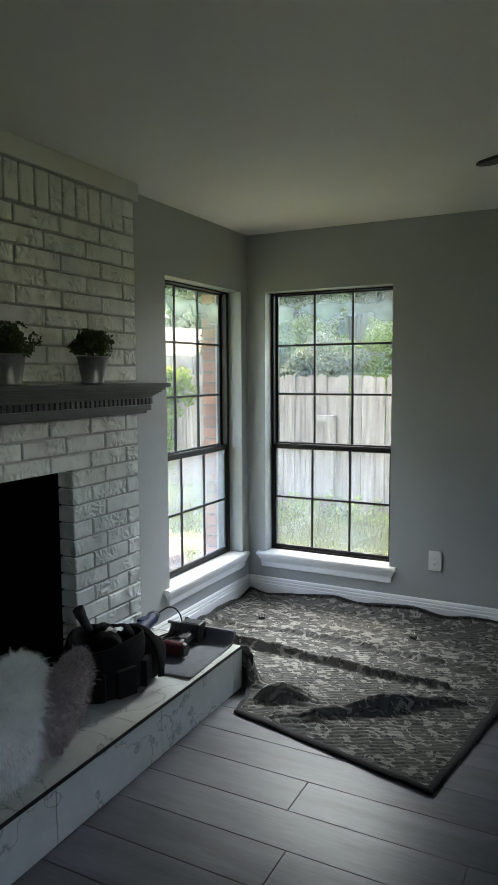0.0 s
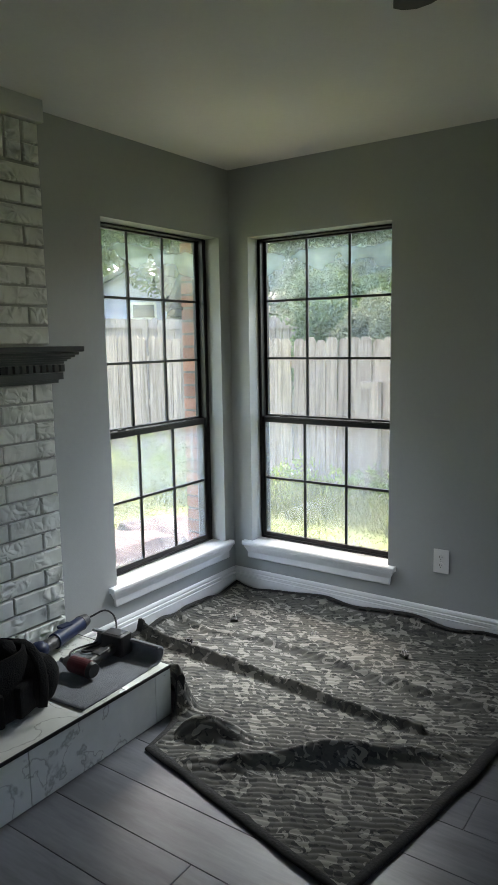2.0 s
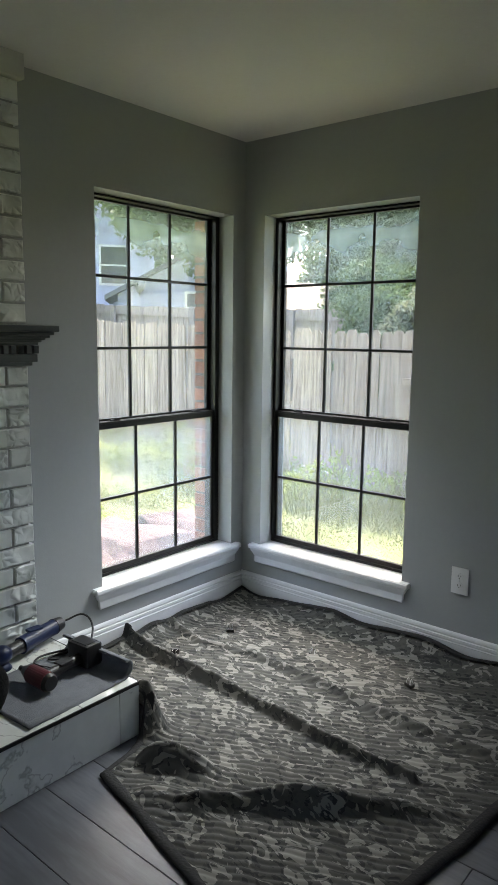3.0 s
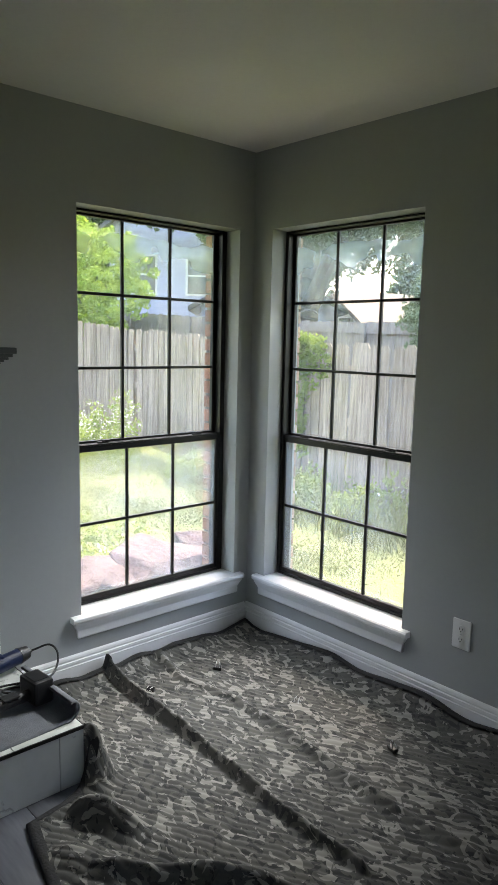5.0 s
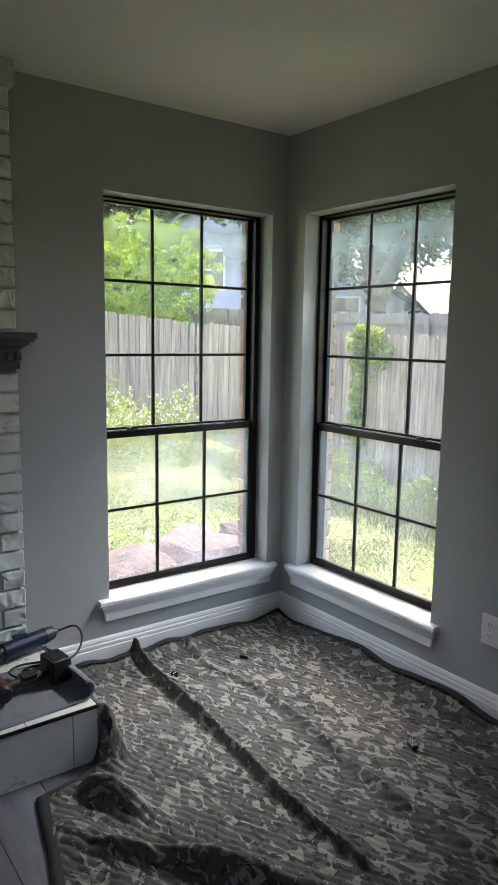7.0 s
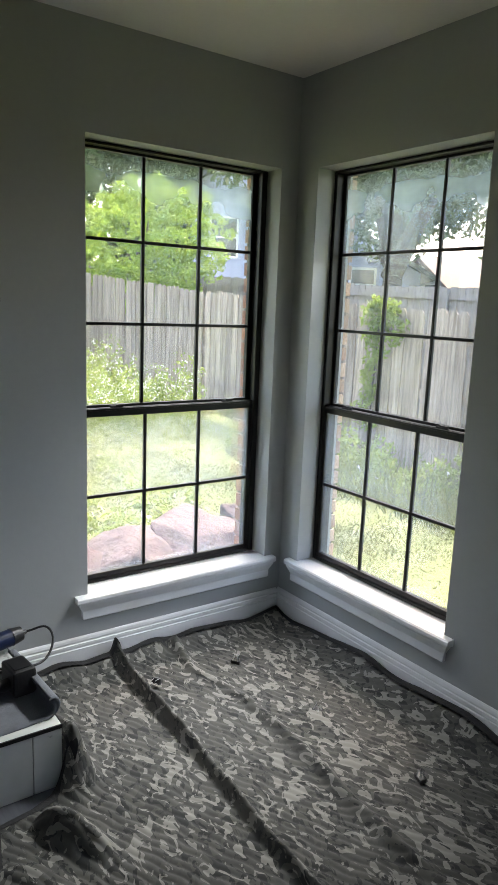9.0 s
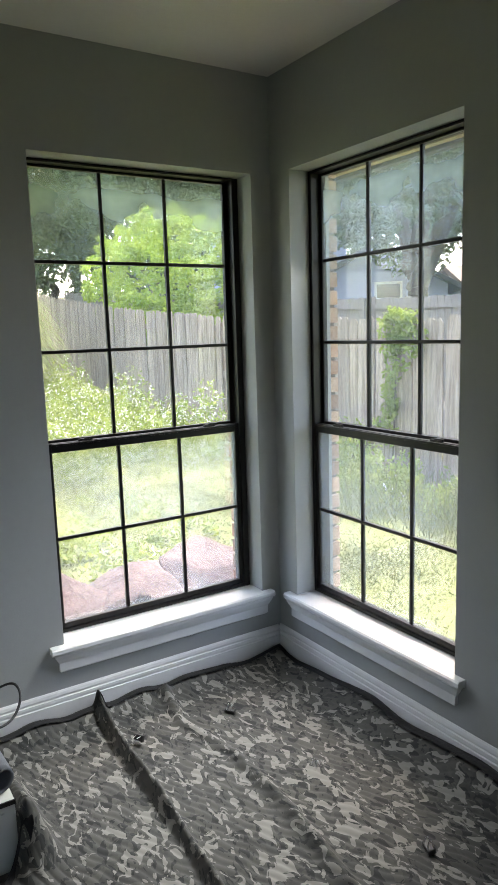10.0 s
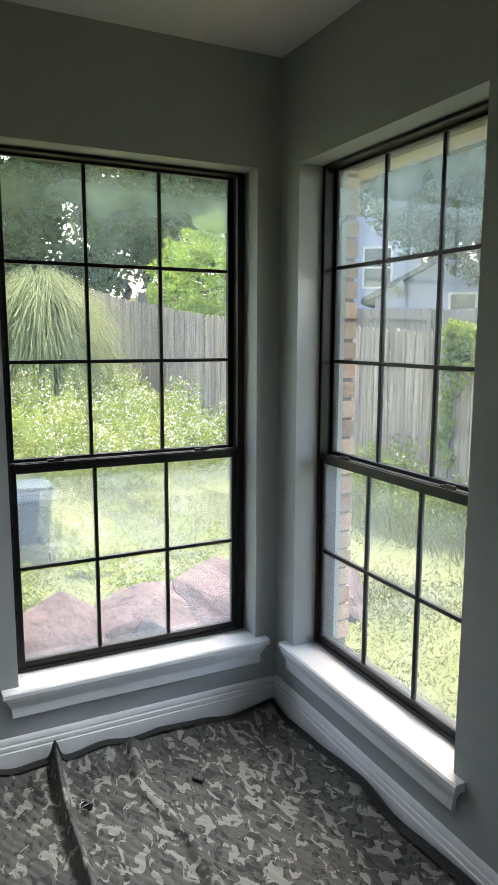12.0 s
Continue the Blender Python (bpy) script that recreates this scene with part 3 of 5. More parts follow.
# wall socket
sock = empty("wall_outlet", "white duplex wall outlet with two sockets", "outlet", (1.283, 0, 0.378))
part("cover_plate", box(B(), -0.0395, 0.0395, -0.007, -0.0002, -0.061, 0.061, 0.003), PLASTW, sock)
for zz in (-0.021, 0.021):
    bm = B()
    tube(bm, (0, -0.0105, zz), (0, -0.006, zz), 0.0165, n=24)
    s = part("socket", bm, PLASTW, sock)
    bm = B()
    for xx, hh in ((-0.0062, 0.0045), (0.0062, 0.0035)):
        box(bm, xx - 0.0012, xx + 0.0012, -0.0112, -0.0100, zz + 0.003 - hh, zz + 0.003 + hh)
    tube(bm, (0, -0.0112, zz - 0.008), (0, -0.010, zz - 0.008), 0.0025, n=10)
    part("slots", bm, BLACK, s)
part("screw", tube(B(), (0, -0.0085, 0), (0, -0.006, 0), 0.003, n=12), STEEL, sock)

# ---- moving blanket on the floor ----
def ridge(x, y, pts, h, w, p=2.0, fade=False):
    """Height of a rounded fold that runs along a line of points; fade lets it sink at both ends."""
    best = np.zeros_like(x)
    runs = len(pts) - 1
    for k, ((ax, ay), (bx, by)) in enumerate(zip(pts, pts[1:])):
        dx, dy = bx - ax, by - ay
        L2 = dx * dx + dy * dy
        t = np.clip(((x - ax) * dx + (y - ay) * dy) / L2, 0, 1)
        d = np.hypot(x - ax - t * dx, y - ay - t * dy)
        tall = np.sin(math.pi * np.clip((k + t) / runs, 0.02, 0.98)) ** 0.7 if fade else 1.0
        best = np.maximum(best, tall * np.exp(-(d / (w * (0.5 + 0.5 * tall))) ** p))
    return h * best


def wob(x, y, s, seed):
    """Smooth noise over the plan, read from a table."""
    k = 160
    gx_, gy_ = np.linspace(-0.5, 2.5, k), np.linspace(-2.5, 0.5, k)
    T = np.array([[noise.noise(Vector((a * s, b * s, seed))) for b in gy_] for a in gx_])
    fx_, fy_ = np.clip((x + 0.5) / 3 * (k - 1), 0, k - 1.001), np.clip((y + 2.5) / 3 * (k - 1), 0, k - 1.001)
    i, j = fx_.astype(int), fy_.astype(int)
    a, b = fx_ - i, fy_ - j
    return T[i, j] * (1 - a) * (1 - b) + T[i + 1, j] * a * (1 - b) + T[i, j + 1] * (1 - a) * b + T[i + 1, j + 1] * a * b


def blanket_surface():
    n, m = 440, 440
    u, v = np.meshgrid(np.linspace(0, 1, n), np.linspace(0, 1, m), indexing="ij")
    # left side bends in round the hearth
    lx = np.interp(v[0], [0, 0.10, 0.18, 0.26, 0.40, 1], [0.742, 0.725, 0.675, 0.36, 0.035, 0.030])
    ly = np.interp(v[0], [0, 0.10, 0.18, 0.26, 0.40, 1], [-1.585, -1.45, -1.320, -1.315, -1.300, -0.030])
    rx = np.interp(v[0], [0, 0.4, 1], [1.672, 1.790, 1.960])
    ry = np.interp(v[0], [0, 0.4, 1], [-1.808, -1.125, -0.030])
    x = lx[None, :] * (1 - u) + rx[None, :] * u
    y = ly[None, :] * (1 - u) + ry[None, :] * u
    edge = np.minimum(np.minimum(u, 1 - u), np.minimum(v, 1 - v))
    x = x + 0.010 * wob(x, y, 5, 1.3)
    y = y + 0.010 * wob(x, y, 5, 7.7)
    big = wob(x, y, 2.2, 3.1)
    mid = wob(x, y, 7, 5.9)
    z = 0.010 + 0.007 * big + 0.006 * mid
    z += ridge(x, y, [(0.03, -0.88), (0.35, -0.905), (0.62, -0.905), (0.91, -0.925), (1.22, -0.95), (1.55, -0.945)], 0.050, 0.015) * (1 + 0.3 * mid) * np.clip(1.35 - 0.45 * x, 0.3, 1.2)
    z += ridge(x, y, [(0.08, -0.62), (0.30, -0.66), (0.55, -0.60), (0.85, -0.60), (1.10, -0.63), (1.40, -0.66), (1.75, -0.64)], 0.028, 0.022) * (1 + 0.6 * mid)
    z += ridge(x, y, [(0.80, -0.42), (1.20, -0.50), (1.75, -0.52)], 0.015, 0.05)
    z += ridge(x, y, [(0.77, -1.46), (0.84, -1.42), (0.92, -1.385), (1.02, -1.33)], 0.088, 0.046, 2.0, True)
    z += ridge(x, y, [(1.06, -1.52), (1.24, -1.36), (1.44, -1.21), (1.72, -1.00)], 0.070, 0.034, 2.0, True) * (1 + 0.35 * mid)
    z += ridge(x, y, [(0.95, -1.55), (1.08, -1.49)], 0.030, 0.05)
    # runs up the foot of the walls and of the hearth end
    z += 0.075 * np.exp(-(np.maximum(-y - 0.03, 0) / 0.07) ** 2) * (0.8 + 0.5 * wob(x, y, 3, 2.2)) * np.clip((x - 0.1) / 0.4, 0.15, 1) * np.clip((2.0 - x) / 0.5, 0.2, 1)
    z += 0.035 * np.exp(-(np.maximum(x - 0.03, 0) / 0.06) ** 2) * (0.9 + 0.9 * wob(x, y, 6, 4.2)) * (v > 0.38)
    # climbs the hearth's end and curls at its corner
    z += ridge(x, y, [(0.30, -1.29), (0.66, -1.305)], 0.19, 0.048) * np.clip((x - 0.15) / 0.5, 0, 1)
    # channel quilting: zigzag ribs
    a = radians(27)
    p, q = x * math.cos(a) + y * math.sin(a), -x * math.sin(a) + y * math.cos(a)
    z += 0.0045 * np.clip(edge * 30, 0, 1) * np.abs(np.sin(math.pi * (q + 0.003 * np.sin(p * 60)) / 0.026))
    z = np.maximum(z, 0.006)
    return np.stack([x, y, z], -1)


S = blanket_surface()
n, m = S.shape[:2]
idx = np.arange(n * m).reshape(n, m)
cloth = bpy.data.meshes.new("cloth")
cloth.from_pydata(S.reshape(-1, 3).tolist(), [], np.stack([idx[:-1, :-1], idx[1:, :-1], idx[1:, 1:], idx[:-1, 1:]], -1).reshape(-1, 4).tolist())
cloth.materials.append(CAMO)
cloth.shade_smooth()
blanket = empty("moving_blanket", "grey camouflage quilted moving blanket, rumpled on the floor", "blanket")
part("cloth", cloth, CAMO, blanket)
# sewn binding round the edge
ring = [S[i, 0] for i in range(n)] + [S[n - 1, j] for j in range(1, m)] + [S[i, m - 1] for i in range(n - 2, -1, -1)] + [S[0, j] for j in range(m - 2, 0, -1)]
cen = Vector((1.0, -0.9, 0))
bm = B()
loops = []
for p in ring:
    p = Vector(p)
    d = Vector((cen.x - p.x, cen.y - p.y, 0)).normalized()
    loops.append([bm.verts.new(p + d * a + Vector((0, 0, b))) for a, b in ((0.032, 0.004), (0.012, 0.008), (-0.004, 0.004), (-0.006, -0.004), (0.010, -0.006))])
for a, b in zip(loops, loops[1:] + loops[:1]):
    for k in range(4):
        bm.faces.new((a[k], b[k], b[k + 1], a[k + 1]))
part("binding", bm, BIND, blanket, "black sewn edge binding", smooth=True)

# spring clips lying on it
clip0 = empty("binder_clip", "small black spring clip lying on the blanket", "clip", group="clips on the blanket")
bm = B()
box(bm, -0.016, 0.016, -0.010, 0.010, 0.0, 0.014, 0.003)
part("body", bm, BLACK, clip0)
bm = B()
for s in (-1, 1):
    tube(bm, (-0.009, s * 0.008, 0.012), (-0.006, s * 0.003, 0.030), 0.0012, n=6)
    tube(bm, (0.009, s * 0.008, 0.012), (0.006, s * 0.003, 0.030), 0.0012, n=6)
part("wire_handle", bm, STEEL, clip0, "thin bright wire handles")
clip0.matrix_basis = pose(0.325, -0.835, 0.040, 70, 0, 30) @ Matrix.Scale(1.15, 4)
for x, y, z, r in ((0.788, -0.418, 0.020, 10), (1.250, -0.385, 0.022, -15), (0.330, -0.472, 0.020, 40)):
    copy_thing(clip0, pose(x, y, z - 0.006, 8, 4, r) @ Matrix.Scale(1.05, 4))

# ---- yard ----
def ground_z(x, y):
    """Level near the house, rising gently to the west along the fence."""
    west = np.maximum(-x - 3.0, 0.0)
    return -0.34 + 0.0042 * west ** 2 * (west < 30) + 3.78 * (west >= 30)


def fence_top(x):
    return 1.50 + 0.0040 * np.minimum(x, 0) ** 2


gx = np.concatenate([np.linspace(-400, -40, 8), np.linspace(-34, 8, 85), np.linspace(12, 400, 8)])
gy = np.concatenate([np.linspace(-400, -20, 6), np.linspace(-14, 12, 53), np.linspace(16, 400, 10)])
bm = B()
G = [[bm.verts.new((x, y, float(ground_z(x, y)) + 0.03 * noise.noise(Vector((x * 0.8, y * 0.8, 0))) - 0.02)) for y in gy] for x in gx]
for i in range(len(gx) - 1):
    for j in range(len(gy) - 1):
        bm.faces.new((G[i][j], G[i + 1][j], G[i + 1][j + 1], G[i][j + 1]))
thing("ground", bm, GRASS, "sunlit back lawn of mown yellow-green grass", "lawn", kind="structure", smooth=True)


def blades(n, xr, yr, hmin, hmax, width, keep=None, lean=0.5):
    x, y = rng.uniform(*xr, n), rng.uniform(*yr, n)
    if keep is not None:
        k = keep(x, y)
        x, y = x[k], y[k]
    n = len(x)
    z = ground_z(x, y) - 0.03
    a = rng.uniform(0, 2 * np.pi, n)
    h = rng.uniform(hmin, hmax, n) * (0.6 + 0.8 * rng.random(n))
    w = width * rng.uniform(0.6, 1.4, n)
    dx, dy = np.cos(a) * w / 2, np.sin(a) * w / 2
    lx, ly = rng.normal(0, lean, n) * h, rng.normal(0, lean, n) * h
    b0 = np.stack([x - dx, y - dy, z], -1)
    b1 = np.stack([x + dx, y + dy, z], -1)
    t0 = np.stack([x + lx + dx * 0.3, y + ly + dy * 0.3, z + h], -1)
    t1 = np.stack([x + lx - dx * 0.3, y + ly - dy * 0.3, z + h], -1)
    return np.stack([b0, b1, t0, t1], 1)


def leaves(centers, radii, n, size, flat=0.8):
    """Leaf quads scattered in clumps; denser towards each clump's skin."""
    centers, radii = np.asarray(centers, float), np.asarray(radii, float)
    w = radii ** 2
    idx = rng.choice(len(centers), n, p=w / w.sum())
    d = rng.normal(size=(n, 3))
    d /= np.linalg.norm(d, axis=1)[:, None]
    r = radii[idx] * rng.uniform(0.35, 1.08, n) ** 0.6
    c = centers[idx] + d * r[:, None] * np.array([1, 1, flat])
    a = rng.normal(size=(n, 3))
    a /= np.linalg.norm(a, axis=1)[:, None]
    b = np.cross(a, rng.normal(size=(n, 3)))
    b /= np.linalg.norm(b, axis=1)[:, None]
    s = size * rng.uniform(0.6, 1.4, n)[:, None]
    return np.stack([c - a * s, c - b * s * 0.42, c + a * s, c + b * s * 0.42], 1)


def tree(name, base, height, trunk_r, clumps, n, size, leaf, label, limbs=(), category="tree"):
    t = empty(name, label, category, base)
    bm = B()
    p = Vector((0, 0, -0.3))
    top = Vector((0.0, 0.0, height))
    k = 7
    prev = None
    pts = [Vector((0.12 * trunk_r * math.sin(i * 1.7) * i, 0.12 * trunk_r * math.cos(i * 2.1) * i, -0.3 + (height + 0.3) * i / k)) for i in range(k + 1)]
    for i in range(k):
        tube(bm, pts[i], pts[i + 1], trunk_r * (1 - 0.5 * i / k), trunk_r * (1 - 0.5 * (i + 1) / k), 12)
    for a, b, r0, r1 in limbs:
        a, b = Vector(a), Vector(b)
        mid = (a + b) / 2 + Vector((0.1 * (b - a).length * 0.5, 0, 0.12 * (b - a).length))
        tube(bm, a, mid, r0, (r0 + r1) / 2, 10)
        tube(bm, mid, b, (r0 + r1) / 2, r1, 10)
    part("trunk", bm, BARK, t, "grey-brown bark")
    q = leaves([c[:3] for c in clumps], [c[3] for c in clumps], n, size)
    part("crown", quads("crown", q, leaf), leaf, t, kind="stuff")
    return t


def clump_cloud(n, rx, ry, z0, z1, r0, r1, seed):
    g = np.random.default_rng(seed)
    out = []
    while len(out) < n:
        p = g.uniform(-1, 1, 3)
        if (p ** 2).sum() <= 1 and (p ** 2).sum() > 0.15:
            out.append((p[0] * rx, p[1] * ry, z0 + (z1 - z0) * (p[2] + 1) / 2, g.uniform(r0, r1)))
    return out


# wooden fence along the garden, one picket missing
FYN = 3.80
fence = empty("fence", "weathered grey cedar picket fence with dog-eared tops", "fence")
rngf = np.random.default_rng(11)


def picket(h, w):
    bm = B()
    o = [(-w / 2, 0), (w / 2, 0), (w / 2, h - 0.045), (w / 2 - 0.032, h), (-w / 2 + 0.032, h), (-w / 2, h - 0.045)]
    rings = [[bm.verts.new((a, yy, b)) for a, b in o] for yy in (0, 0.016)]
    for i in range(6):
        bm.faces.new((rings[0][i], rings[0][(i + 1) % 6], rings[1][(i + 1) % 6], rings[1][i]))
    bm.faces.new(rings[0][::-1])
    bm.faces.new(rings[1])
    return bm


pick = [mesh_of("picket", picket(1.86, w), FENCE) for w in (0.132, 0.138, 0.142)]
x = 4.6
while x > -19.0:
    if not -7.02 < x < -6.90:
        p = part("picket", pick[int(rngf.integers(3))], FENCE, fence)
        p.matrix_basis = pose(x, FYN + rngf.uniform(-0.004, 0.004), float(fence_top(x)) - 1.86 + rngf.uniform(-0.025, 0.02), rngf.uniform(-0.6, 0.6), rngf.uniform(-0.8, 0.8), 0)
    x -= 0.146
for zz in (0.30, 0.95, 1.55):
    for a in np.arange(-19.0, 4.6, 2.4):
        zl, zr = float(fence_top(a)) - 1.86 + zz, float(fence_top(a + 2.4)) - 1.86 + zz
        bm = B()
        r = box(bm, 0, 2.4, 0.020, 0.058, -0.045, 0.045)
        for v in bm.verts:
            v.co.z += zl + (zr - zl) * v.co.x / 2.4
            v.co.x += a
            v.co.y += FYN
        part("rail", bm, FENCE, fence)
for a in np.arange(-19.0, 4.7, 2.4):
    part("post", box(B(), a - 0.045, a + 0.045, FYN + 0.060, FYN + 0.150, float(fence_top(a)) - 2.2, float(fence_top(a)) - 0.10), FENCE, fence)
# low brace post standing on the near side
bm = B()
box(bm, -0.84, -0.75, FYN - 0.10, FYN - 0.012, -0.4, 0.95)
box(bm, -0.98, -0.75, FYN - 0.10, FYN - 0.012, 0.951, 1.02)
part("brace_post", bm, FENCE, fence)

# neighbour's fence behind, rail side towards us
nf = empty("neighbour_fence", "weathered grey plank fence of the neighbouring yard", "fence")
bm = B()
x = 4.0
while x > -24:
    h = 1.85 + 0.0022 * min(x, 0) ** 2 + rngf.uniform(-0.02, 0.02)
    box(bm, x - 0.068, x + 0.068, 7.0, 7.016, -0.4, h)
    x -= 0.145
part("planks", bm, FENCE2, nf, kind="stuff")
bm = B()
for a in np.arange(-24, 4, 2.4):
    za, zb = 1.70 + 0.0022 * min(a, 0) ** 2, 1.70 + 0.0022 * min(a + 2.4, 0) ** 2
    r = box(B(), 0, 2.4, 6.95, 6.99, -0.045, 0.045)
    for v in r.verts:
        v.co.z += za + (zb - za) * v.co.x / 2.4
        v.co.x += a
    me = mesh_of("rail", r, FENCE2)
    part("rail", me, FENCE2, nf)
    part("post", box(B(), a - 0.05, a + 0.05, 6.90, 6.95, -0.4, za + 0.12), FENCE2, nf)
bm.free()

# trees and shrubs
tree("oak_tree", (-11.4, 12.6, 0.2), 3.0, 0.42, clump_cloud(84, 5.6, 4.6, 3.5, 9.5, 0.7, 1.4, 3), 60000, 0.11, LEAF_D, "large dark green oak with a forked trunk",
     [((0, 0, 2.2), (2.2, -0.4, 5.0), 0.30, 0.12), ((0, 0, 2.6), (-2.0, 0.3, 5.6), 0.26, 0.10), ((0, 0, 3.2), (0.4, 0.5, 6.8), 0.24, 0.08), ((1.2, -0.2, 4.0), (4.2, -0.6, 5.4), 0.14, 0.05)])
tree("pecan_tree", (-2.5, 10.0, 0.0), 2.2, 0.34, clump_cloud(64, 4.6, 3.0, 3.2, 9.0, 0.5, 1.1, 4), 32000, 0.12, LEAF_D, "tall dark green tree with a forked grey trunk",
     [((0, 0, 1.6), (1.3, -0.2, 4.4), 0.22, 0.10), ((0, 0, 1.9), (-0.5, 0.2, 5.0), 0.24, 0.10), ((0, 0, 2.0), (0.3, 0.2, 6.0), 0.2, 0.08)])
tree("silver_shrub_tree", (-1.65, 6.0, -0.2), 0.9, 0.08, clump_cloud(80, 0.72, 0.6, 0.5, 2.35, 0.10, 0.24, 5), 16000, 0.036, LEAF_S, "rounded grey-green shrubby tree behind the fence")
tree("yellow_tree", (-4.3, 11.0, 0.0), 1.2, 0.12, clump_cloud(50, 1.3, 1.0, 0.8, 2.9, 0.2, 0.4, 6), 14000, 0.07, LEAF_Y, "yellow-green leafy tree behind the fence")
tree("dark_shrub_tree", (-2.75, 6.1, -0.2), 1.0, 0.08, clump_cloud(80, 0.62, 0.5, 0.7, 2.75, 0.10, 0.26, 31), 12000, 0.038, LEAF_D, "dark green bushy tree behind the fence")
tree("dark_shrub_tree", (-0.55, 6.1, -0.2), 1.0, 0.08, clump_cloud(90, 0.85, 0.5, 0.7, 2.7, 0.10, 0.28, 32), 14000, 0.038, LEAF_Y, "bushy green tree behind the fence")
tree("dark_shrub_tree", (-6.4, 13.0, 0.0), 1.5, 0.15, clump_cloud(44, 1.5, 1.4, 1.2, 3.3, 0.3, 0.6, 7), 12000, 0.07, LEAF_D, "dark green bushy tree behind the fence")
tree("ash_tree", (-12.4, 5.4, 0.6), 2.0, 0.09, clump_cloud(800, 3.0, 1.5, 0.6, 3.6, 0.05, 0.16, 8), 26000, 0.052, LEAF_G, "bright green young ash tree overhanging the fence",
     [((0, 0, 0.8), (1.0, -0.3, 2.6), 0.05, 0.02), ((0, 0, 0.8), (-0.9, -0.3, 2.8), 0.05, 0.02), ((0, 0, 1.2), (0.2, 0.2, 3.4), 0.05, 0.02)])
for i, (x, y, zt, r) in enumerate(((-27, 1.5, 15.0, 4.6), (-29, 8.0, 16.0, 5.0), (-26, 14.0, 15.0, 4.2), (-27, -5.0, 14.5, 4.6), (-27, -12.0, 15.0, 5.0), (-7.0, 22.0, 7.0, 3.2), (-8.0, 30.0, 10.5, 4.5), (1.0, 24.0, 9.0, 4.0), (-15.0, 31.0, 12.0, 5.0), (-30.0, 21.0, 14.0, 5.0), (-3.0, 18.0, 7.5, 3.2), (-15.5, 29.0, 10.0, 4.6))):
    tree("background_tree", (x, y, 1.0), 3.0, 0.3, clump_cloud(74, r * 1.1, r * 0.8, 0.5, zt + 1.5, 0.9, 1.6, 20 + i), 34000, 0.20, LEAF_D, "dense dark green tree in the distance")

# vine over the fence
t = empty("vine", "bright green leafy vine hanging over the fence", "vine", (-3.02, FYN - 0.05, 0))
cl = [(rngf.uniform(-0.28, 0.28), rngf.uniform(-0.05, 0.05), rngf.uniform(1.15, 1.60), 0.09) for _ in range(30)] + [(rngf.normal(-0.14, 0.07), -0.02, z, 0.09) for z in np.linspace(0.2, 1.2, 18)]
part("foliage", quads("foliage", leaves([c[:3] for c in cl], [c[3] for c in cl], 1900, 0.034), LEAF_Y), LEAF_Y, t, kind="stuff")
bm = B()
tube(bm, (-0.14, 0.0, -0.4), (-0.1, 0.02, 1.4), 0.012, 0.008, 8)
part("stem", bm, BARK, t)


# weeds: leafy tall stems with white blossom, and clumps by the fence
def weed_patch(name, xr, yr, hmax, n, label, flowers=0.0, stems=260):
    g = empty(name, label, "weeds", (0, 0, 0), kind="stuff")
    x, y = rng.uniform(*xr, stems), rng.uniform(*yr, stems)
    h = hmax * rng.uniform(0.35, 1.0, stems) * (0.75 + 0.25 * np.sin(x * 2.3 + y))
    z = ground_z(x, y)
    cent, rad = [], []
    for i in range(stems):
        for f in np.linspace(0.15, 1.0, 7):
            cent.append((x[i] + rng.normal(0, 0.05), y[i] + rng.normal(0, 0.05), z[i] + h[i] * f))
            rad.append(0.05 + 0.10 * (1 - f * 0.8) * hmax)
    part("leaves", quads("leaves", leaves(cent, rad, 2 * n, 0.028, 1.0), WEED), WEED, g, kind="stuff")
    if flowers:
        k = rng.random(len(cent)) < flowers
        c = np.asarray(cent)[k]
        part("blossom", quads("blossom", leaves(c, np.full(len(c), 0.06), len(c) * 5, 0.021, 1.0), FLOWER), FLOWER, g, kind="stuff")
    return g


weed_patch("weed_patch", (-12.5, -5.6), (0.2, 3.3), 1.12, 34000, "tall green weeds with small white flowers on the lawn", 0.9, 460)
weed_patch("weed_patch", (-14.0, -6.5), (-3.2, 0.4), 0.95, 18000, "tall bright green weeds growing on the lawn", 0.12, 300)
weed_patch("weed_patch", (-5.0, -1.6), (3.0, 3.7), 0.75, 7000, "tall grassy weeds growing along the fence", 0.03, 120)
weed_patch("weed_patch", (-1.6, 2.0), (3.3, 3.7), 0.45, 3500, "low grassy weeds growing along the fence", 0.03, 70)
weed_patch("weed_patch", (-4.6, -2.0), (-1.6, 1.2), 0.22, 1600, "scattered small weeds in the lawn", 0.02, 40)

lawn = empty("lawn_grass", "long yellow-green grass blades", "grass", kind="stuff")
q = np.concatenate([blades(80000, (-5, 3), (0.5, 3.8), 0.010, 0.030, 0.014, None, 0.9), blades(70000, (-7, -0.5), (-3.5, 2.0), 0.010, 0.026, 0.014, None, 0.9), blades(4000, (-4.5, 1.0), (2.6, 3.7), 0.15, 0.4, 0.010)])
part("blades", quads("blades", q, BLADE), BLADE, lawn, kind="stuff")

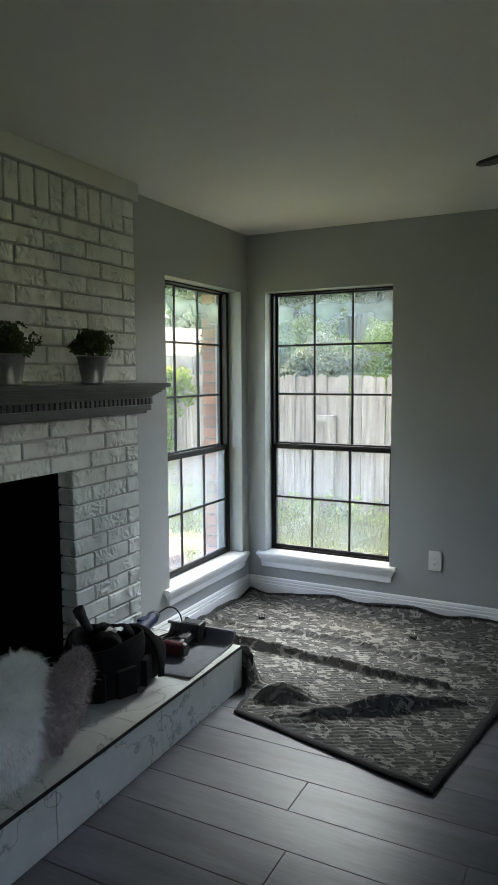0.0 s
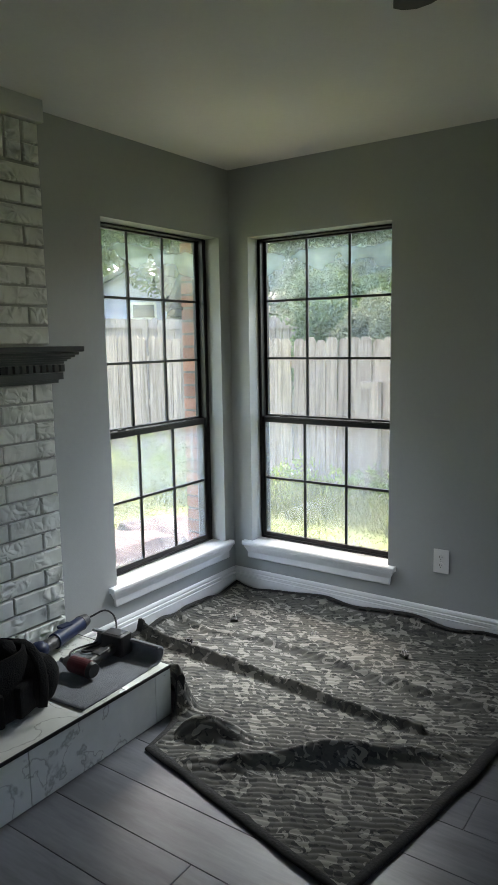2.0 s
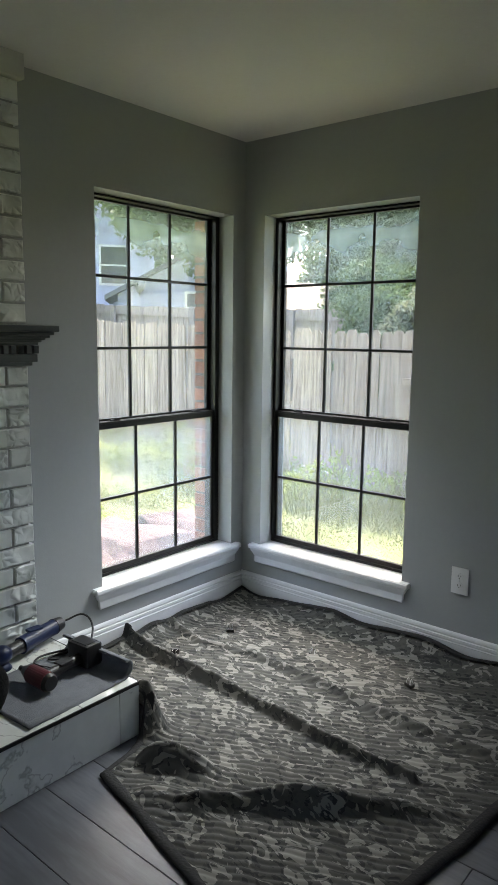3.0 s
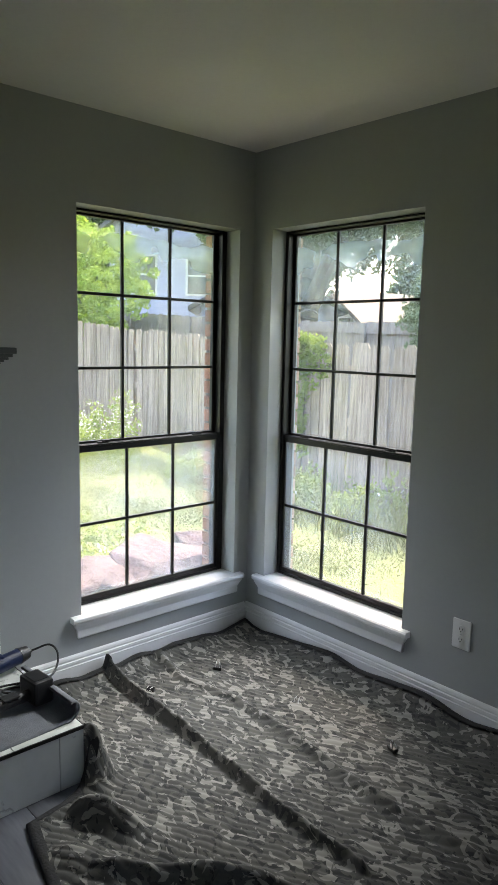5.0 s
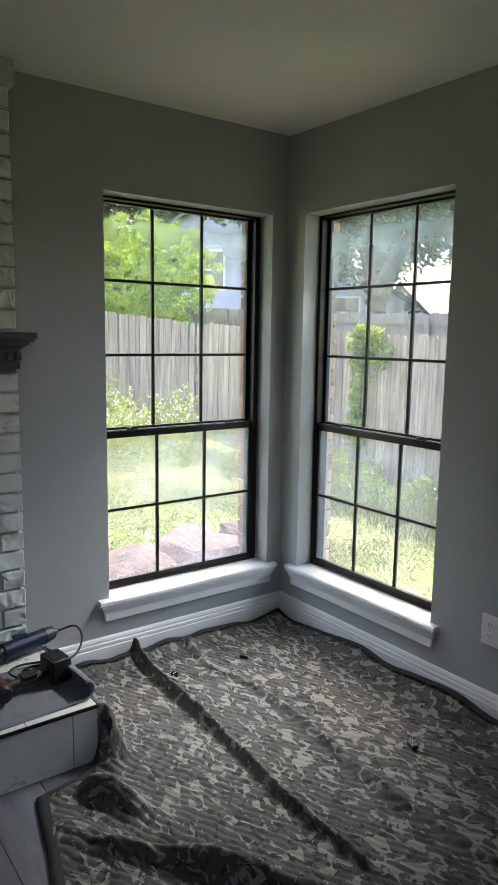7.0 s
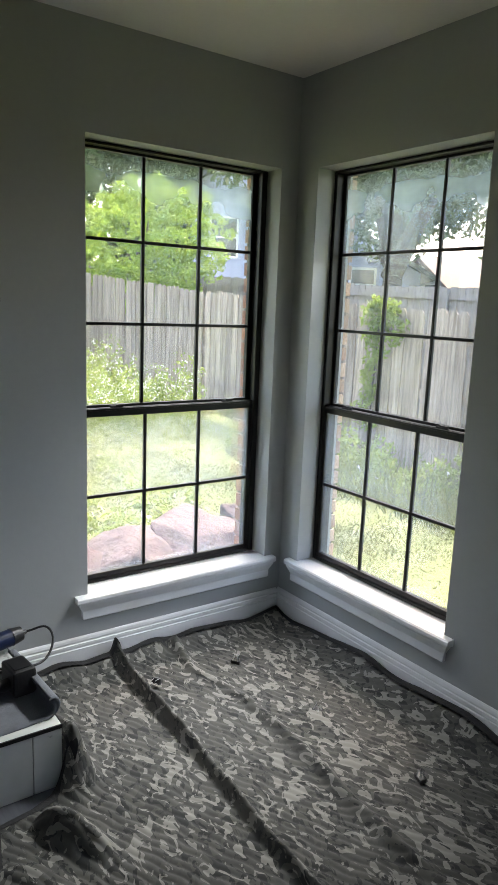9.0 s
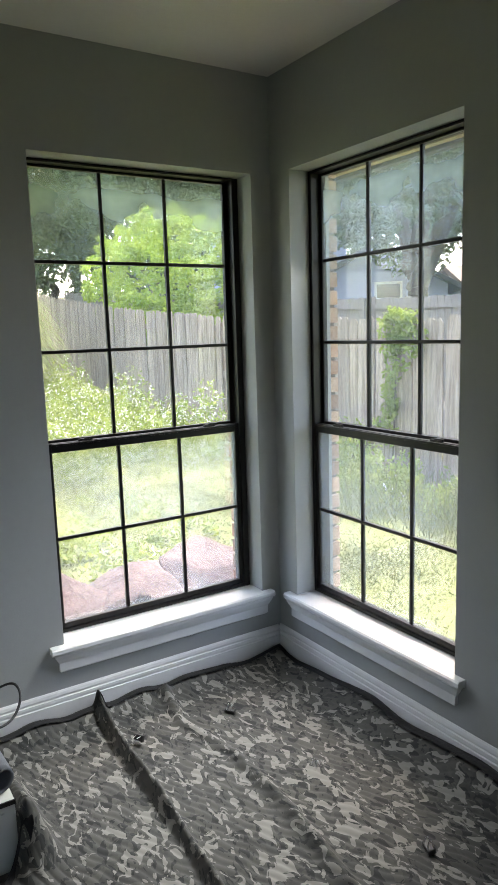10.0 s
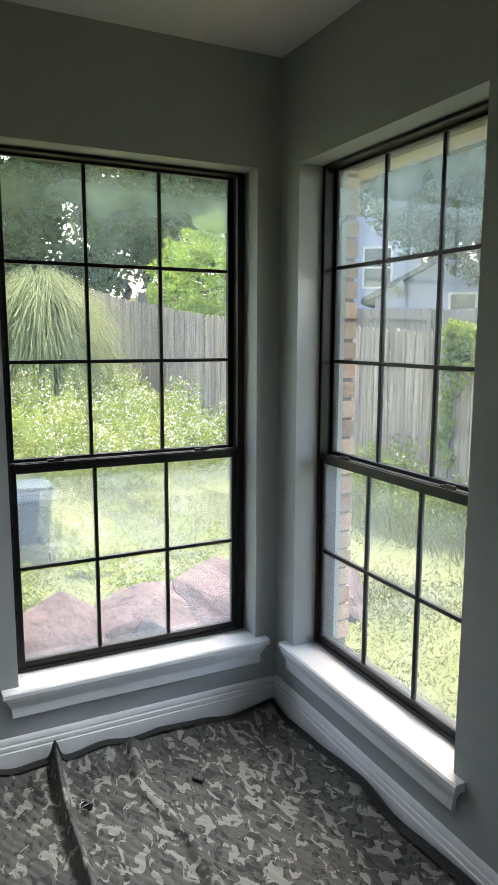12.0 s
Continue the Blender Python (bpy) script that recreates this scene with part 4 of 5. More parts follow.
# fountain grass clump
pg = empty("pampas_grass", "large arching clump of pale green fountain grass", "ornamental grass", (-12.6, 1.35, 0.05))
Q = []
for i in range(5200):
    a = rng.uniform(0, 2 * np.pi)
    reach = rng.uniform(0.1, 1.6)
    top = rng.uniform(1.0, 2.8) * (1.05 - 0.12 * reach)
    droop = rng.uniform(0.1, 1.3)
    tw = rng.normal(0, 0.9)
    d, sd = np.array([np.cos(a), np.sin(a)]), np.array([-np.sin(a), np.cos(a)]) * 0.0058
    ft = 0.62
    P = []
    for f in np.linspace(0, 1, 8):
        hz = top * (1 - ((f - ft) / ft) ** 2) if f < ft else top - droop * (0.3 + 0.7 * reach) * ((f - ft) / (1 - ft)) ** 1.7
        P.append(np.array([*(d * (0.18 + reach * f ** 1.5) - sd / 0.0058 * tw * f ** 2 * 0.4), max(hz, 0.05)]))
    for p0, p1 in zip(P, P[1:]):
        Q.append([p0 - [*sd, 0], p0 + [*sd, 0], p1 + [*sd, 0], p1 - [*sd, 0]])
part("blades", quads("blades", Q, PAMPA), PAMPA, pg, kind="stuff")
pg.scale = (1.1, 1.1, 1.0)

bm = B()
bmesh.ops.create_grid(bm, x_segments=60, y_segments=16, size=1)
for v in bm.verts:
    v.co = Vector((1.6 + v.co.x * 1.7, 0.62 + v.co.y * 0.28 + 0.05 * noise.noise(Vector((v.co.x * 5, 0, 3))), -0.32 + 0.02 * noise.noise(v.co * 9) - 0.05 * v.co.y ** 4))
thing("soil_bed", bm, SOIL, "strip of bare reddish soil along the house", "flower bed", kind="structure", smooth=True)

# sandstone boulders below the west window
def boulder(c, s, seed):
    """A slabby rock: split facets with slightly worn edges."""
    g = np.random.default_rng(int(seed * 10))
    bm = B()
    s = (s[0] * 1.12, s[1] * 1.30, s[2] * 1.06)
    for _ in range(19):
        n = Vector(g.normal(size=3)).normalized()
        k = max(abs(n.x), abs(n.y), abs(n.z)) ** 0.5
        bm.verts.new(Vector((n.x * s[0], n.y * s[1], n.z * s[2])) * g.uniform(0.85, 1.05) / k)
    r = bmesh.ops.convex_hull(bm, input=bm.verts)
    bmesh.ops.delete(bm, geom=[e for e in r["geom_interior"] if isinstance(e, bmesh.types.BMVert)], context="VERTS")
    bmesh.ops.bevel(bm, geom=list(bm.edges), offset=0.014, segments=2, affect="EDGES", profile=0.6)
    bmesh.ops.triangulate(bm, faces=bm.faces)
    for _ in range(2):
        bmesh.ops.subdivide_edges(bm, edges=[e for e in bm.edges if e.calc_length() > 0.05], cuts=2)
        bmesh.ops.triangulate(bm, faces=bm.faces)
    for v in bm.verts:
        p = v.co + Vector((seed, 0, 0))
        v.co += v.co.normalized() * (0.020 * noise.noise(p * 4) + 0.012 * noise.noise(p * 16))
        v.co += Vector(c) + Vector((0, 0, -0.115))
    return bm
for c, s_, sd in (((-1.42, -0.62, -0.16), (0.44, 0.42, 0.30), 1.0), ((-1.50, 0.02, -0.19), (0.42, 0.40, 0.30), 4.0), ((-1.55, 0.58, -0.21), (0.44, 0.40, 0.31), 5.5), ((-1.40, -1.25, -0.18), (0.40, 0.40, 0.28), 7.0), ((-1.70, 1.20, -0.22), (0.42, 0.36, 0.27), 9.0), ((-1.05, -0.25, -0.30), (0.28, 0.42, 0.16), 12.0)):
    thing("boulder", boulder(c, s_, sd), ROCK, "rough pink sandstone boulder lying on the lawn", "boulder", "boulders under the window", smooth=True)

# neighbouring houses
def house(name, m, w, d, h, rise, wallm, roofm, label, windows=()):
    r = empty(name, label, "house")
    r.matrix_basis = m
    bm = B()
    box(bm, 0, w, 0, d, -0.5, h)
    v = [bm.verts.new(p) for p in ((0, 0, h), (w, 0, h), (w / 2, 0, h + rise), (0, d, h), (w, d, h), (w / 2, d, h + rise))]
    bm.faces.new((v[0], v[1], v[2]))
    bm.faces.new((v[4], v[3], v[5]))
    part("wall", bm, wallm, r)
    bm = B()
    for s in (0, 1):
        e = -0.4 if s == 0 else w + 0.4
        k = rise * 0.4 / (w / 2)
        a = [bm.verts.new(p) for p in ((e, -0.4, h - k), (w / 2, -0.4, h + rise), (w / 2, d + 0.4, h + rise), (e, d + 0.4, h - k))]
        b = [bm.verts.new(q.co + Vector((0, 0, 0.16))) for q in a]
        for i in range(4):
            bm.faces.new((a[i], a[(i + 1) % 4], b[(i + 1) % 4], b[i]))
        bm.faces.new(a)
        bm.faces.new(b)
    bmesh.ops.recalc_face_normals(bm, faces=bm.faces)
    part("roof", bm, roofm, r)
    for x, z, ww, hh in windows:
        win = part("window", box(B(), x - ww / 2 - 0.08, x + ww / 2 + 0.08, -0.05, -0.001, z - hh / 2 - 0.08, z + hh / 2 + 0.08), SIDING_W, r)
        part("pane", box(B(), x - ww / 2, x + ww / 2, -0.06, -0.051, z - hh / 2, z + hh / 2), DARKGLASS, win)
        part("glazing_bar", box(B(), x - ww / 2, x + ww / 2, -0.068, -0.061, z - 0.03, z + 0.03), SIDING_W, win)
    return r


house("blue_house", pose(-20.0, 11.2, 0.4, 0, 0, 56), 4.8, 7.0, 5.2, 1.8, SIDING_B, ROOFD, "two-storey pale lavender house with dark roof", [(3.3, 3.5, 0.9, 1.3), (1.2, 3.5, 0.9, 1.3)])
house("blue_house_wing", pose(-15.6, 12.0, 0.4, 0, 0, 48), 4.4, 5.0, 2.3, 1.2, SIDING_B, ROOFD, "low lavender house wing under a grey shingle roof", [(2.6, 1.9, 0.7, 0.9)])
house("white_house", pose(-16.7, 18.2, 0.0, 0, 0, -18), 5.0, 9.0, 1.9, 1.4, SIDING_W, ROOFP, "white gabled house with a weathered shingle roof", [(3.0, 2.0, 0.8, 0.9)])
house("white_house", pose(-15.0, 21.0, 0.0, 0, 0, 36), 6.0, 7.0, 2.2, 1.3, SIDING_W, ROOFP, "white gabled house with a weathered shingle roof", [(3.0, 1.6, 0.9, 1.0)])
# satellite dish on the low wing
dish = empty("satellite_dish", "small grey satellite dish on a mast", "satellite dish", (-14.9, 12.4, 3.0))
bm = B()
rings = [[bm.verts.new((r * math.cos(t), -0.12 * (1 - (r / 0.35) ** 2) - 0.1, r * math.sin(t))) for t in np.linspace(0, 2 * np.pi, 20, endpoint=False)] for r in (0.05, 0.15, 0.25, 0.35)]
for p, q in zip(rings, rings[1:]):
    for i in range(20):
        bm.faces.new((p[i], p[(i + 1) % 20], q[(i + 1) % 20], q[i]))
bm.faces.new(rings[0])
part("reflector", bm, GALV, dish, smooth=True)
dish.scale = (0.75, 0.75, 0.75)
part("mast", tube(B(), (0, -0.1, -0.5), (0, -0.12, 0.0), 0.025, n=10), GALV, dish)
part("feed_arm", tube(B(), (0, -0.2, -0.1), (0, -0.55, 0.0), 0.012, n=8), GALV, dish)


# ---- things on the mantel ----
def potted_plant(at, seed):
    g = np.random.default_rng(seed)
    r = empty("potted_plant", "small bushy green plant in a tapered galvanised bucket", "potted plant", at, "plants on the mantel")
    bm = B()
    prof = [(0.0, 0.002), (0.040, 0.0), (0.043, 0.004), (0.043, 0.010), (0.0415, 0.013), (0.0565, 0.098), (0.059, 0.100), (0.060, 0.104), (0.058, 0.107), (0.054, 0.104), (0.052, 0.090), (0.0, 0.088)]
    rings = [[bm.verts.new((a * math.cos(t), a * math.sin(t), z)) for t in np.linspace(0, 2 * np.pi, 28, endpoint=False)] for a, z in prof[1:-1]]
    for p, q in zip(rings, rings[1:]):
        for i in range(28):
            bm.faces.new((p[i], p[(i + 1) % 28], q[(i + 1) % 28], q[i]))
    bm.faces.new(rings[0][::-1])
    bm.faces.new(rings[-1])
    part("bucket", bm, GALV, r, "galvanised metal bucket", smooth=True)
    cl = [(g.normal(0, 0.040), g.normal(0, 0.040), 0.135 + g.uniform(-0.02, 0.055), 0.026) for _ in range(46)]
    part("foliage", quads("foliage", leaves([c[:3] for c in cl], [c[3] for c in cl], 2600, 0.0085, 1.0), LEAF_D), LEAF_D, r, kind="stuff")
    bm = B()
    for _ in range(24):
        a, o = g.uniform(0, 6.28), g.uniform(0.02, 0.075)
        tube(bm, (0.01 * math.cos(a), 0.01 * math.sin(a), 0.088), (o * math.cos(a), o * math.sin(a), g.uniform(0.13, 0.19)), 0.0012, 0.0006, 5)
    part("stems", bm, BARK, r)
    r.scale = (1.15, 1.15, 1.12)


potted_plant((0.180, -1.818, 1.478), 1)
potted_plant((0.180, -2.300, 1.478), 2)


# ---- things on the hearth ----
def cushion(name, m, w, h, d, material, label, strands, length, seed):
    g = np.random.default_rng(seed)
    r = empty(name, label, "cushion")
    r.matrix_basis = m
    bm = B()
    bmesh.ops.create_uvsphere(bm, u_segments=40, v_segments=24, radius=1)
    for v in bm.verts:
        c = v.co.copy()
        for k in (0, 2):
            c[k] = math.copysign(abs(c[k]) ** 0.6, c[k])
        pinch = 1 - 0.45 * max(abs(c.x), abs(c.z)) ** 4
        v.co = Vector((c.x * w / 2, c.y * d / 2 * pinch, c.z * h / 2 + h / 2))
    base = [(v.co.copy(), Vector((v.co.x / w ** 2, v.co.y / d ** 2, (v.co.z - h / 2) / h ** 2)).normalized()) for v in bm.verts]
    part("cover", bm, material, r, smooth=True)
    P = np.array([b[0] for b in base])
    Nn = np.array([b[1] for b in base])
    i = g.integers(0, len(P), strands)
    j = g.integers(0, len(P), strands)
    near = np.linalg.norm(P[i] - P[j], axis=1) < 0.06
    c = P[i] + g.normal(0, 0.008, (strands, 3))
    n = Nn[i] + g.normal(0, 0.45, (strands, 3))
    n /= np.linalg.norm(n, axis=1)[:, None]
    L = length * g.uniform(0.5, 1.2, strands)[:, None]
    side = np.cross(n, g.normal(size=(strands, 3)))
    side /= np.linalg.norm(side, axis=1)[:, None]
    side *= 0.0011
    mid = c + n * L * 0.6
    tip = c + n * L + np.array([0, 0, -0.35]) * L
    Q = np.concatenate([np.stack([c - side, c + side, mid + side * 0.7, mid - side * 0.7], 1), np.stack([mid - side * 0.7, mid + side * 0.7, tip + side * 0.2, tip - side * 0.2], 1)])
    part("fur", quads("fur", Q, material), material, r, kind="stuff")
    return r


cushion("fur_cushion", pose(0.430, -2.640, 0.210, -10, 0, -62), 0.36, 0.34, 0.20, FUR_W, "fluffy white faux-fur cushion standing on the hearth", 26000, 0.050, 3)
cushion("shaggy_cushion", pose(0.460, -2.430, 0.210, -16, 0, -68), 0.30, 0.32, 0.13, FUR_P, "mauve-brown shaggy cushion leaning on the hearth", 22000, 0.017, 4)

# open tool bag: soft round body, pockets, rim, strap, a flap of pale cloth, a torch sticking out
bag = empty("tool_bag", "black canvas tool bag, open and stuffed, on the hearth", "tool bag", (0.345, -1.985, 0.210))
bm = B()
rings = []
for a, b, z in ((0.13, 0.16, 0.0), (0.155, 0.185, 0.02), (0.165, 0.195, 0.08), (0.160, 0.185, 0.15), (0.150, 0.170, 0.20), (0.140, 0.158, 0.205), (0.135, 0.150, 0.17), (0.10, 0.12, 0.10)):
    rings.append([bm.verts.new((a * math.cos(t) * (1 + 0.06 * math.sin(3 * t + z * 30)), b * math.sin(t) * (1 + 0.05 * math.sin(4 * t + 1)), z + 0.012 * math.sin(2 * t + 1) * (z > 0.1))) for t in np.linspace(0, 2 * np.pi, 36, endpoint=False)])
for p, q in zip(rings, rings[1:]):
    for i in range(36):
        bm.faces.new((p[i], p[(i + 1) % 36], q[(i + 1) % 36], q[i]))
bm.faces.new(rings[0][::-1])
bm.faces.new(rings[-1])
part("body", bm, CANVAS, bag, smooth=True)
for a in (-60, -20, 20, 60, 100):
    t = radians(a)
    bm = box(B(), -0.045, 0.045, -0.014, 0.014, 0.02, 0.125, 0.010)
    k = part("pocket", bm, CANVAS, bag)
    k.matrix_basis = pose(0.172 * math.cos(t), 0.198 * math.sin(t), 0, 0, 0, a + 90)
pts = [Vector((0.16 * math.cos(radians(a)) + 0.05, 0.10 + 0.12 * math.sin(radians(a)) * 0.4, 0.04 + 0.16 * math.sin(radians(a)))) for a in range(0, 181, 15)]
bm = B()
hoops = []
for i, p in enumerate(pts):
    d = (pts[min(i + 1, len(pts) - 1)] - pts[max(i - 1, 0)]).normalized()
    u = d.cross(Vector((0, 1, 0.2))).normalized()
    w = d.cross(u)
    hoops.append([bm.verts.new(p + u * 0.007 * math.cos(t) + w * 0.019 * math.sin(t)) for t in np.linspace(0, 2 * np.pi, 12, endpoint=False)])
for p, q in zip(hoops, hoops[1:]):
    for i in range(12):
        bm.faces.new((p[i], p[(i + 1) % 12], q[(i + 1) % 12], q[i]))
bm.faces.new(hoops[0][::-1])
bm.faces.new(hoops[-1])
part("strap", bm, CANVAS, bag, "thick black carrying strap", smooth=True)
bm = B()
tube(bm, (-0.08, 0.05, 0.12), (-0.115, -0.01, 0.265), 0.018, 0.020, 18)
tube(bm, (-0.115, -0.01, 0.265), (-0.122, -0.022, 0.295), 0.024, 0.024, 18)
part("torch", bm, BLACK, bag, "black torch sticking out of the bag")
bm = B()
bmesh.ops.create_grid(bm, x_segments=14, y_segments=14, size=0.036)
for v in bm.verts:
    v.co.z = 0.218 + 0.03 * noise.noise(v.co * 22) - 2.2 * (v.co.x ** 2 + v.co.y ** 2)
    v.co.x += 0.02
    v.co.y += 0.02
part("rag", bm, FUR_W, bag, "pale crumpled rag", smooth=True)
for k, (x, y, z, r) in enumerate(((0.02, 0.09, 0.18, 0.05), (-0.05, 0.05, 0.19, 0.045), (0.07, -0.05, 0.19, 0.05), (0.03, -0.02, 0.18, 0.06))):
    bm = ball(B(), (x, y, z), r, 1.1, 0.9, 0.8, 16)
    for v in bm.verts:
        v.co += v.co.normalized() * 0.012 * noise.noise(v.co * 30 + Vector((k, 0, 0)))
    part("tool_pouch", bm, CANVAS, bag, smooth=True)
bag.scale = (1.0, 1.02, 1.10)
bm = ball(B(), (0.115, 0.150, 0.088), 0.088, 0.75, 1.0, 1.0, 24)
for v in bm.verts:
    v.co += (v.co - Vector((0.115, 0.15, 0.088))).normalized() * 0.008 * noise.noise(v.co * 18)
part("side_pouch", bm, CANVAS, bag, "bulging black side pouch", smooth=True)

# grey felt sheet with one end rolled over the hearth's edge
bm = B()
n, m_ = 40, 14
V = []
for i in range(n + 1):
    s = i / n * 0.54
    row = []
    for j in range(m_ + 1):
        w = -0.18 + 0.36 * j / m_
        up = 0.006 + 0.004 * math.sin(s * 14 + w * 9)
        yy = s
        if s > 0.40:
            a = (s - 0.40) / 0.030
            up = 0.006 + 0.030 * (1 - math.cos(min(a, 3.6)))
            yy = 0.40 + 0.030 * math.sin(min(a, 3.6)) + 0.03 * min(a / 3.6, 1)
        row.append(bm.verts.new((w, yy, up)))
    V.append(row)
for i in range(n):
    for j in range(m_):
        bm.faces.new((V[i][j], V[i + 1][j], V[i + 1][j + 1], V[i][j + 1]))
felt = thing("felt_sheet", bm, FELT, "dark grey felt sheet with a curled end on the hearth", "felt sheet", smooth=True)
sol = felt.modifiers.new("thick", "SOLIDIFY")
sol.thickness, sol.offset = 0.007, 1.0
felt.matrix_basis = pose(0.450, -1.783, 0.2085, 0, 0, 3)

# cordless driver lying on the felt
drv = empty("cordless_driver", "red and black cordless impact driver lying on felt", "power tool")
drv.matrix_basis = pose(0.425, -1.500, 0.220, 0, 0, 6)
bm = box(B(), -0.062, 0.048, 0.075, 0.150, 0.0, 0.088, 0.010)
bat = part("battery", bm, BLACK, drv)
part("battery_label", box(B(), -0.045, 0.030, 0.085, 0.140, 0.0885, 0.090, 0.0005), TRIMM, bat, "dark grey battery label")
bm = B()
tube(bm, (0.0, 0.085, 0.034), (0.010, -0.085, 0.036), 0.021, 0.019, 18)
box(bm, -0.018, 0.026, -0.03, 0.03, 0.050, 0.058, 0.004)
part("grip", bm, BLACK, drv)
bm = B()
tube(bm, (0.055, -0.112, 0.037), (-0.045, -0.105, 0.037), 0.034, 0.032, 24)
part("motor_housing", bm, REDP, drv, smooth=False)
bm = B()
tube(bm, (-0.045, -0.105, 0.037), (-0.085, -0.102, 0.037), 0.030, 0.016, 24)
tube(bm, (-0.085, -0.102, 0.037), (-0.110, -0.100, 0.037), 0.010, n=16)
part("nose", bm, BLACK, drv)
part("end_cap", tube(B(), (0.0552, -0.112, 0.037), (0.070, -0.113, 0.037), 0.033, 0.026, 24), BLACK, drv)
bm = B()
box(bm, -0.035, 0.0, -0.085, -0.055, 0.022, 0.048, 0.006)
part("trigger", bm, BLACK, drv)

# blue corded tool with its flex
tool = empty("corded_power_tool", "blue and black corded power tool with looped flex", "power tool", (0.135, -1.450, 0.210))
bm = B()
tube(bm, (0.03, -0.06, 0.045), (-0.015, 0.120, 0.050), 0.034, 0.031, 24)
box(bm, -0.018, 0.020, -0.01, 0.05, 0.072, 0.084, 0.005)
part("housing", bm, BLUEP, tool)
bm = B()
tube(bm, (-0.015, 0.120, 0.050), (-0.024, 0.160, 0.052), 0.033, 0.026, 24)
part("collar", tube(B(), (0.03, -0.06, 0.045), (0.05, -0.14, 0.044), 0.027, 0.024, 20), BLACK, tool)
tube(bm, (-0.024, 0.160, 0.052), (-0.028, 0.180, 0.053), 0.012, 0.008, 12)
part("end_cap", bm, BLACK, tool)
bm = B()
ball(bm, (0.055, -0.160, 0.050), 0.040, 1.0, 1.1, 0.9)
tube(bm, (0.055, -0.165, 0.020), (0.055, -0.165, 0.000), 0.030, 0.045, 20)
part("gear_head", bm, BLUEP, tool, smooth=True)
cu = bpy.data.curves.new("flex", "CURVE")
cu.dimensions, cu.bevel_depth, cu.bevel_resolution = "3D", 0.0042, 3
sp = cu.splines.new("BEZIER")
pp = [(-0.028, 0.180, 0.053), (0.03, 0.245, 0.075), (0.110, 0.215, 0.012), (0.150, 0.10, 0.008), (0.140, -0.01, 0.010), (0.175, 0.00, 0.014), (0.215, 0.09, 0.012), (0.175, 0.13, 0.010), (0.120, 0.06, 0.010), (0.12, -0.06, 0.008), (0.20, -0.05, 0.008), (0.27, -0.03, 0.018)]
sp.bezier_points.add(len(pp) - 1)
for b, p in zip(sp.bezier_points, pp):
    b.co, b.handle_left_type, b.handle_right_type = p, "AUTO", "AUTO"
cu.materials.append(RUBBER)
fx = new("flex", cu)
fx.parent = tool

# ---- ceiling fan ----
fan = empty("ceiling_fan", "dark ceiling fan with four rounded blades", "ceiling fan", (2.37, -2.09, 0))
part("canopy", tube(B(), (0, 0, 2.40), (0, 0, 2.439), 0.075, 0.08, 28), BRONZE, fan)
part("rod", tube(B(), (0, 0, 2.27), (0, 0, 2.40), 0.012, n=14), BRONZE, fan)
bm = B()
tube(bm, (0, 0, 2.15), (0, 0, 2.27), 0.10, 0.085, 32)
tube(bm, (0, 0, 2.11), (0, 0, 2.15), 0.06, 0.09, 32)
part("motor", bm, BRONZE, fan)
for k in range(4):
    a = 150 + 90 * k
    o = [(0.18, -0.036), (0.60, -0.056), (0.655, -0.050), (0.682, -0.032), (0.690, 0.0), (0.682, 0.032), (0.655, 0.050), (0.60, 0.056), (0.18, 0.036)]
    bm = B()
    rings = [[bm.verts.new((x, y, z)) for x, y in o] for z in (-0.005, 0.005)]
    for i in range(len(o)):
        j = (i + 1) % len(o)
        bm.faces.new((rings[0][i], rings[0][j], rings[1][j], rings[1][i]))
    bm.faces.new(rings[0][::-1])
    bm.faces.new(rings[1])
    p = part("blade", bm, FANB, fan, "dark brown fan blade")
    p.matrix_basis = pose(0, 0, 2.200, 0, 0, a) @ pose(0, 0, 0, -9, 0, 0)
    b = part("blade_arm", box(B(), 0.08, 0.22, -0.02, 0.02, -0.010, -0.0055), BRONZE, p)

# blue bin out on the lawn
bn = empty("wheelie_bin", "dull blue plastic wheelie bin on the lawn", "bin", (-3.45, -0.44, -0.35))
bm = B()
r0 = [bm.verts.new((x, y, 0.0)) for x, y in ((-0.22, -0.22), (0.22, -0.22), (0.22, 0.22), (-0.22, 0.22))]
r1 = [bm.verts.new((x, y, 0.86)) for x, y in ((-0.28, -0.29), (0.28, -0.29), (0.28, 0.29), (-0.28, 0.29))]
for i in range(4):
    bm.faces.new((r0[i], r0[(i + 1) % 4], r1[(i + 1) % 4], r1[i]))
bm.faces.new(r0[::-1])
bm.faces.new(r1)
part("body", bm, BINBLUE, bn)
part("lid", box(B(), -0.31, 0.31, -0.31, 0.31, 0.861, 0.91, 0.015), BINBLUE, bn)
for s in (-1, 1):
    part("wheel", tube(B(), (0.20, s * 0.24, 0.08), (0.20, s * 0.30, 0.08), 0.09, n=20), RUBBER, bn)
part("handle", tube(B(), (0.33, -0.2, 0.84), (0.33, 0.2, 0.84), 0.014, n=10), BINBLUE, bn)
bn.scale = (0.62, 0.62, 0.70)

# ---- pieces: bricks and planks ----
def brick_mesh(name, lx, ly, lz, material, bev=0.004):
    return mesh_of(name, box(B(), -lx / 2, lx / 2, -ly / 2, ly / 2, -lz / 2, lz / 2, 0) if not bev else piece(lx, ly, lz, bev), material)


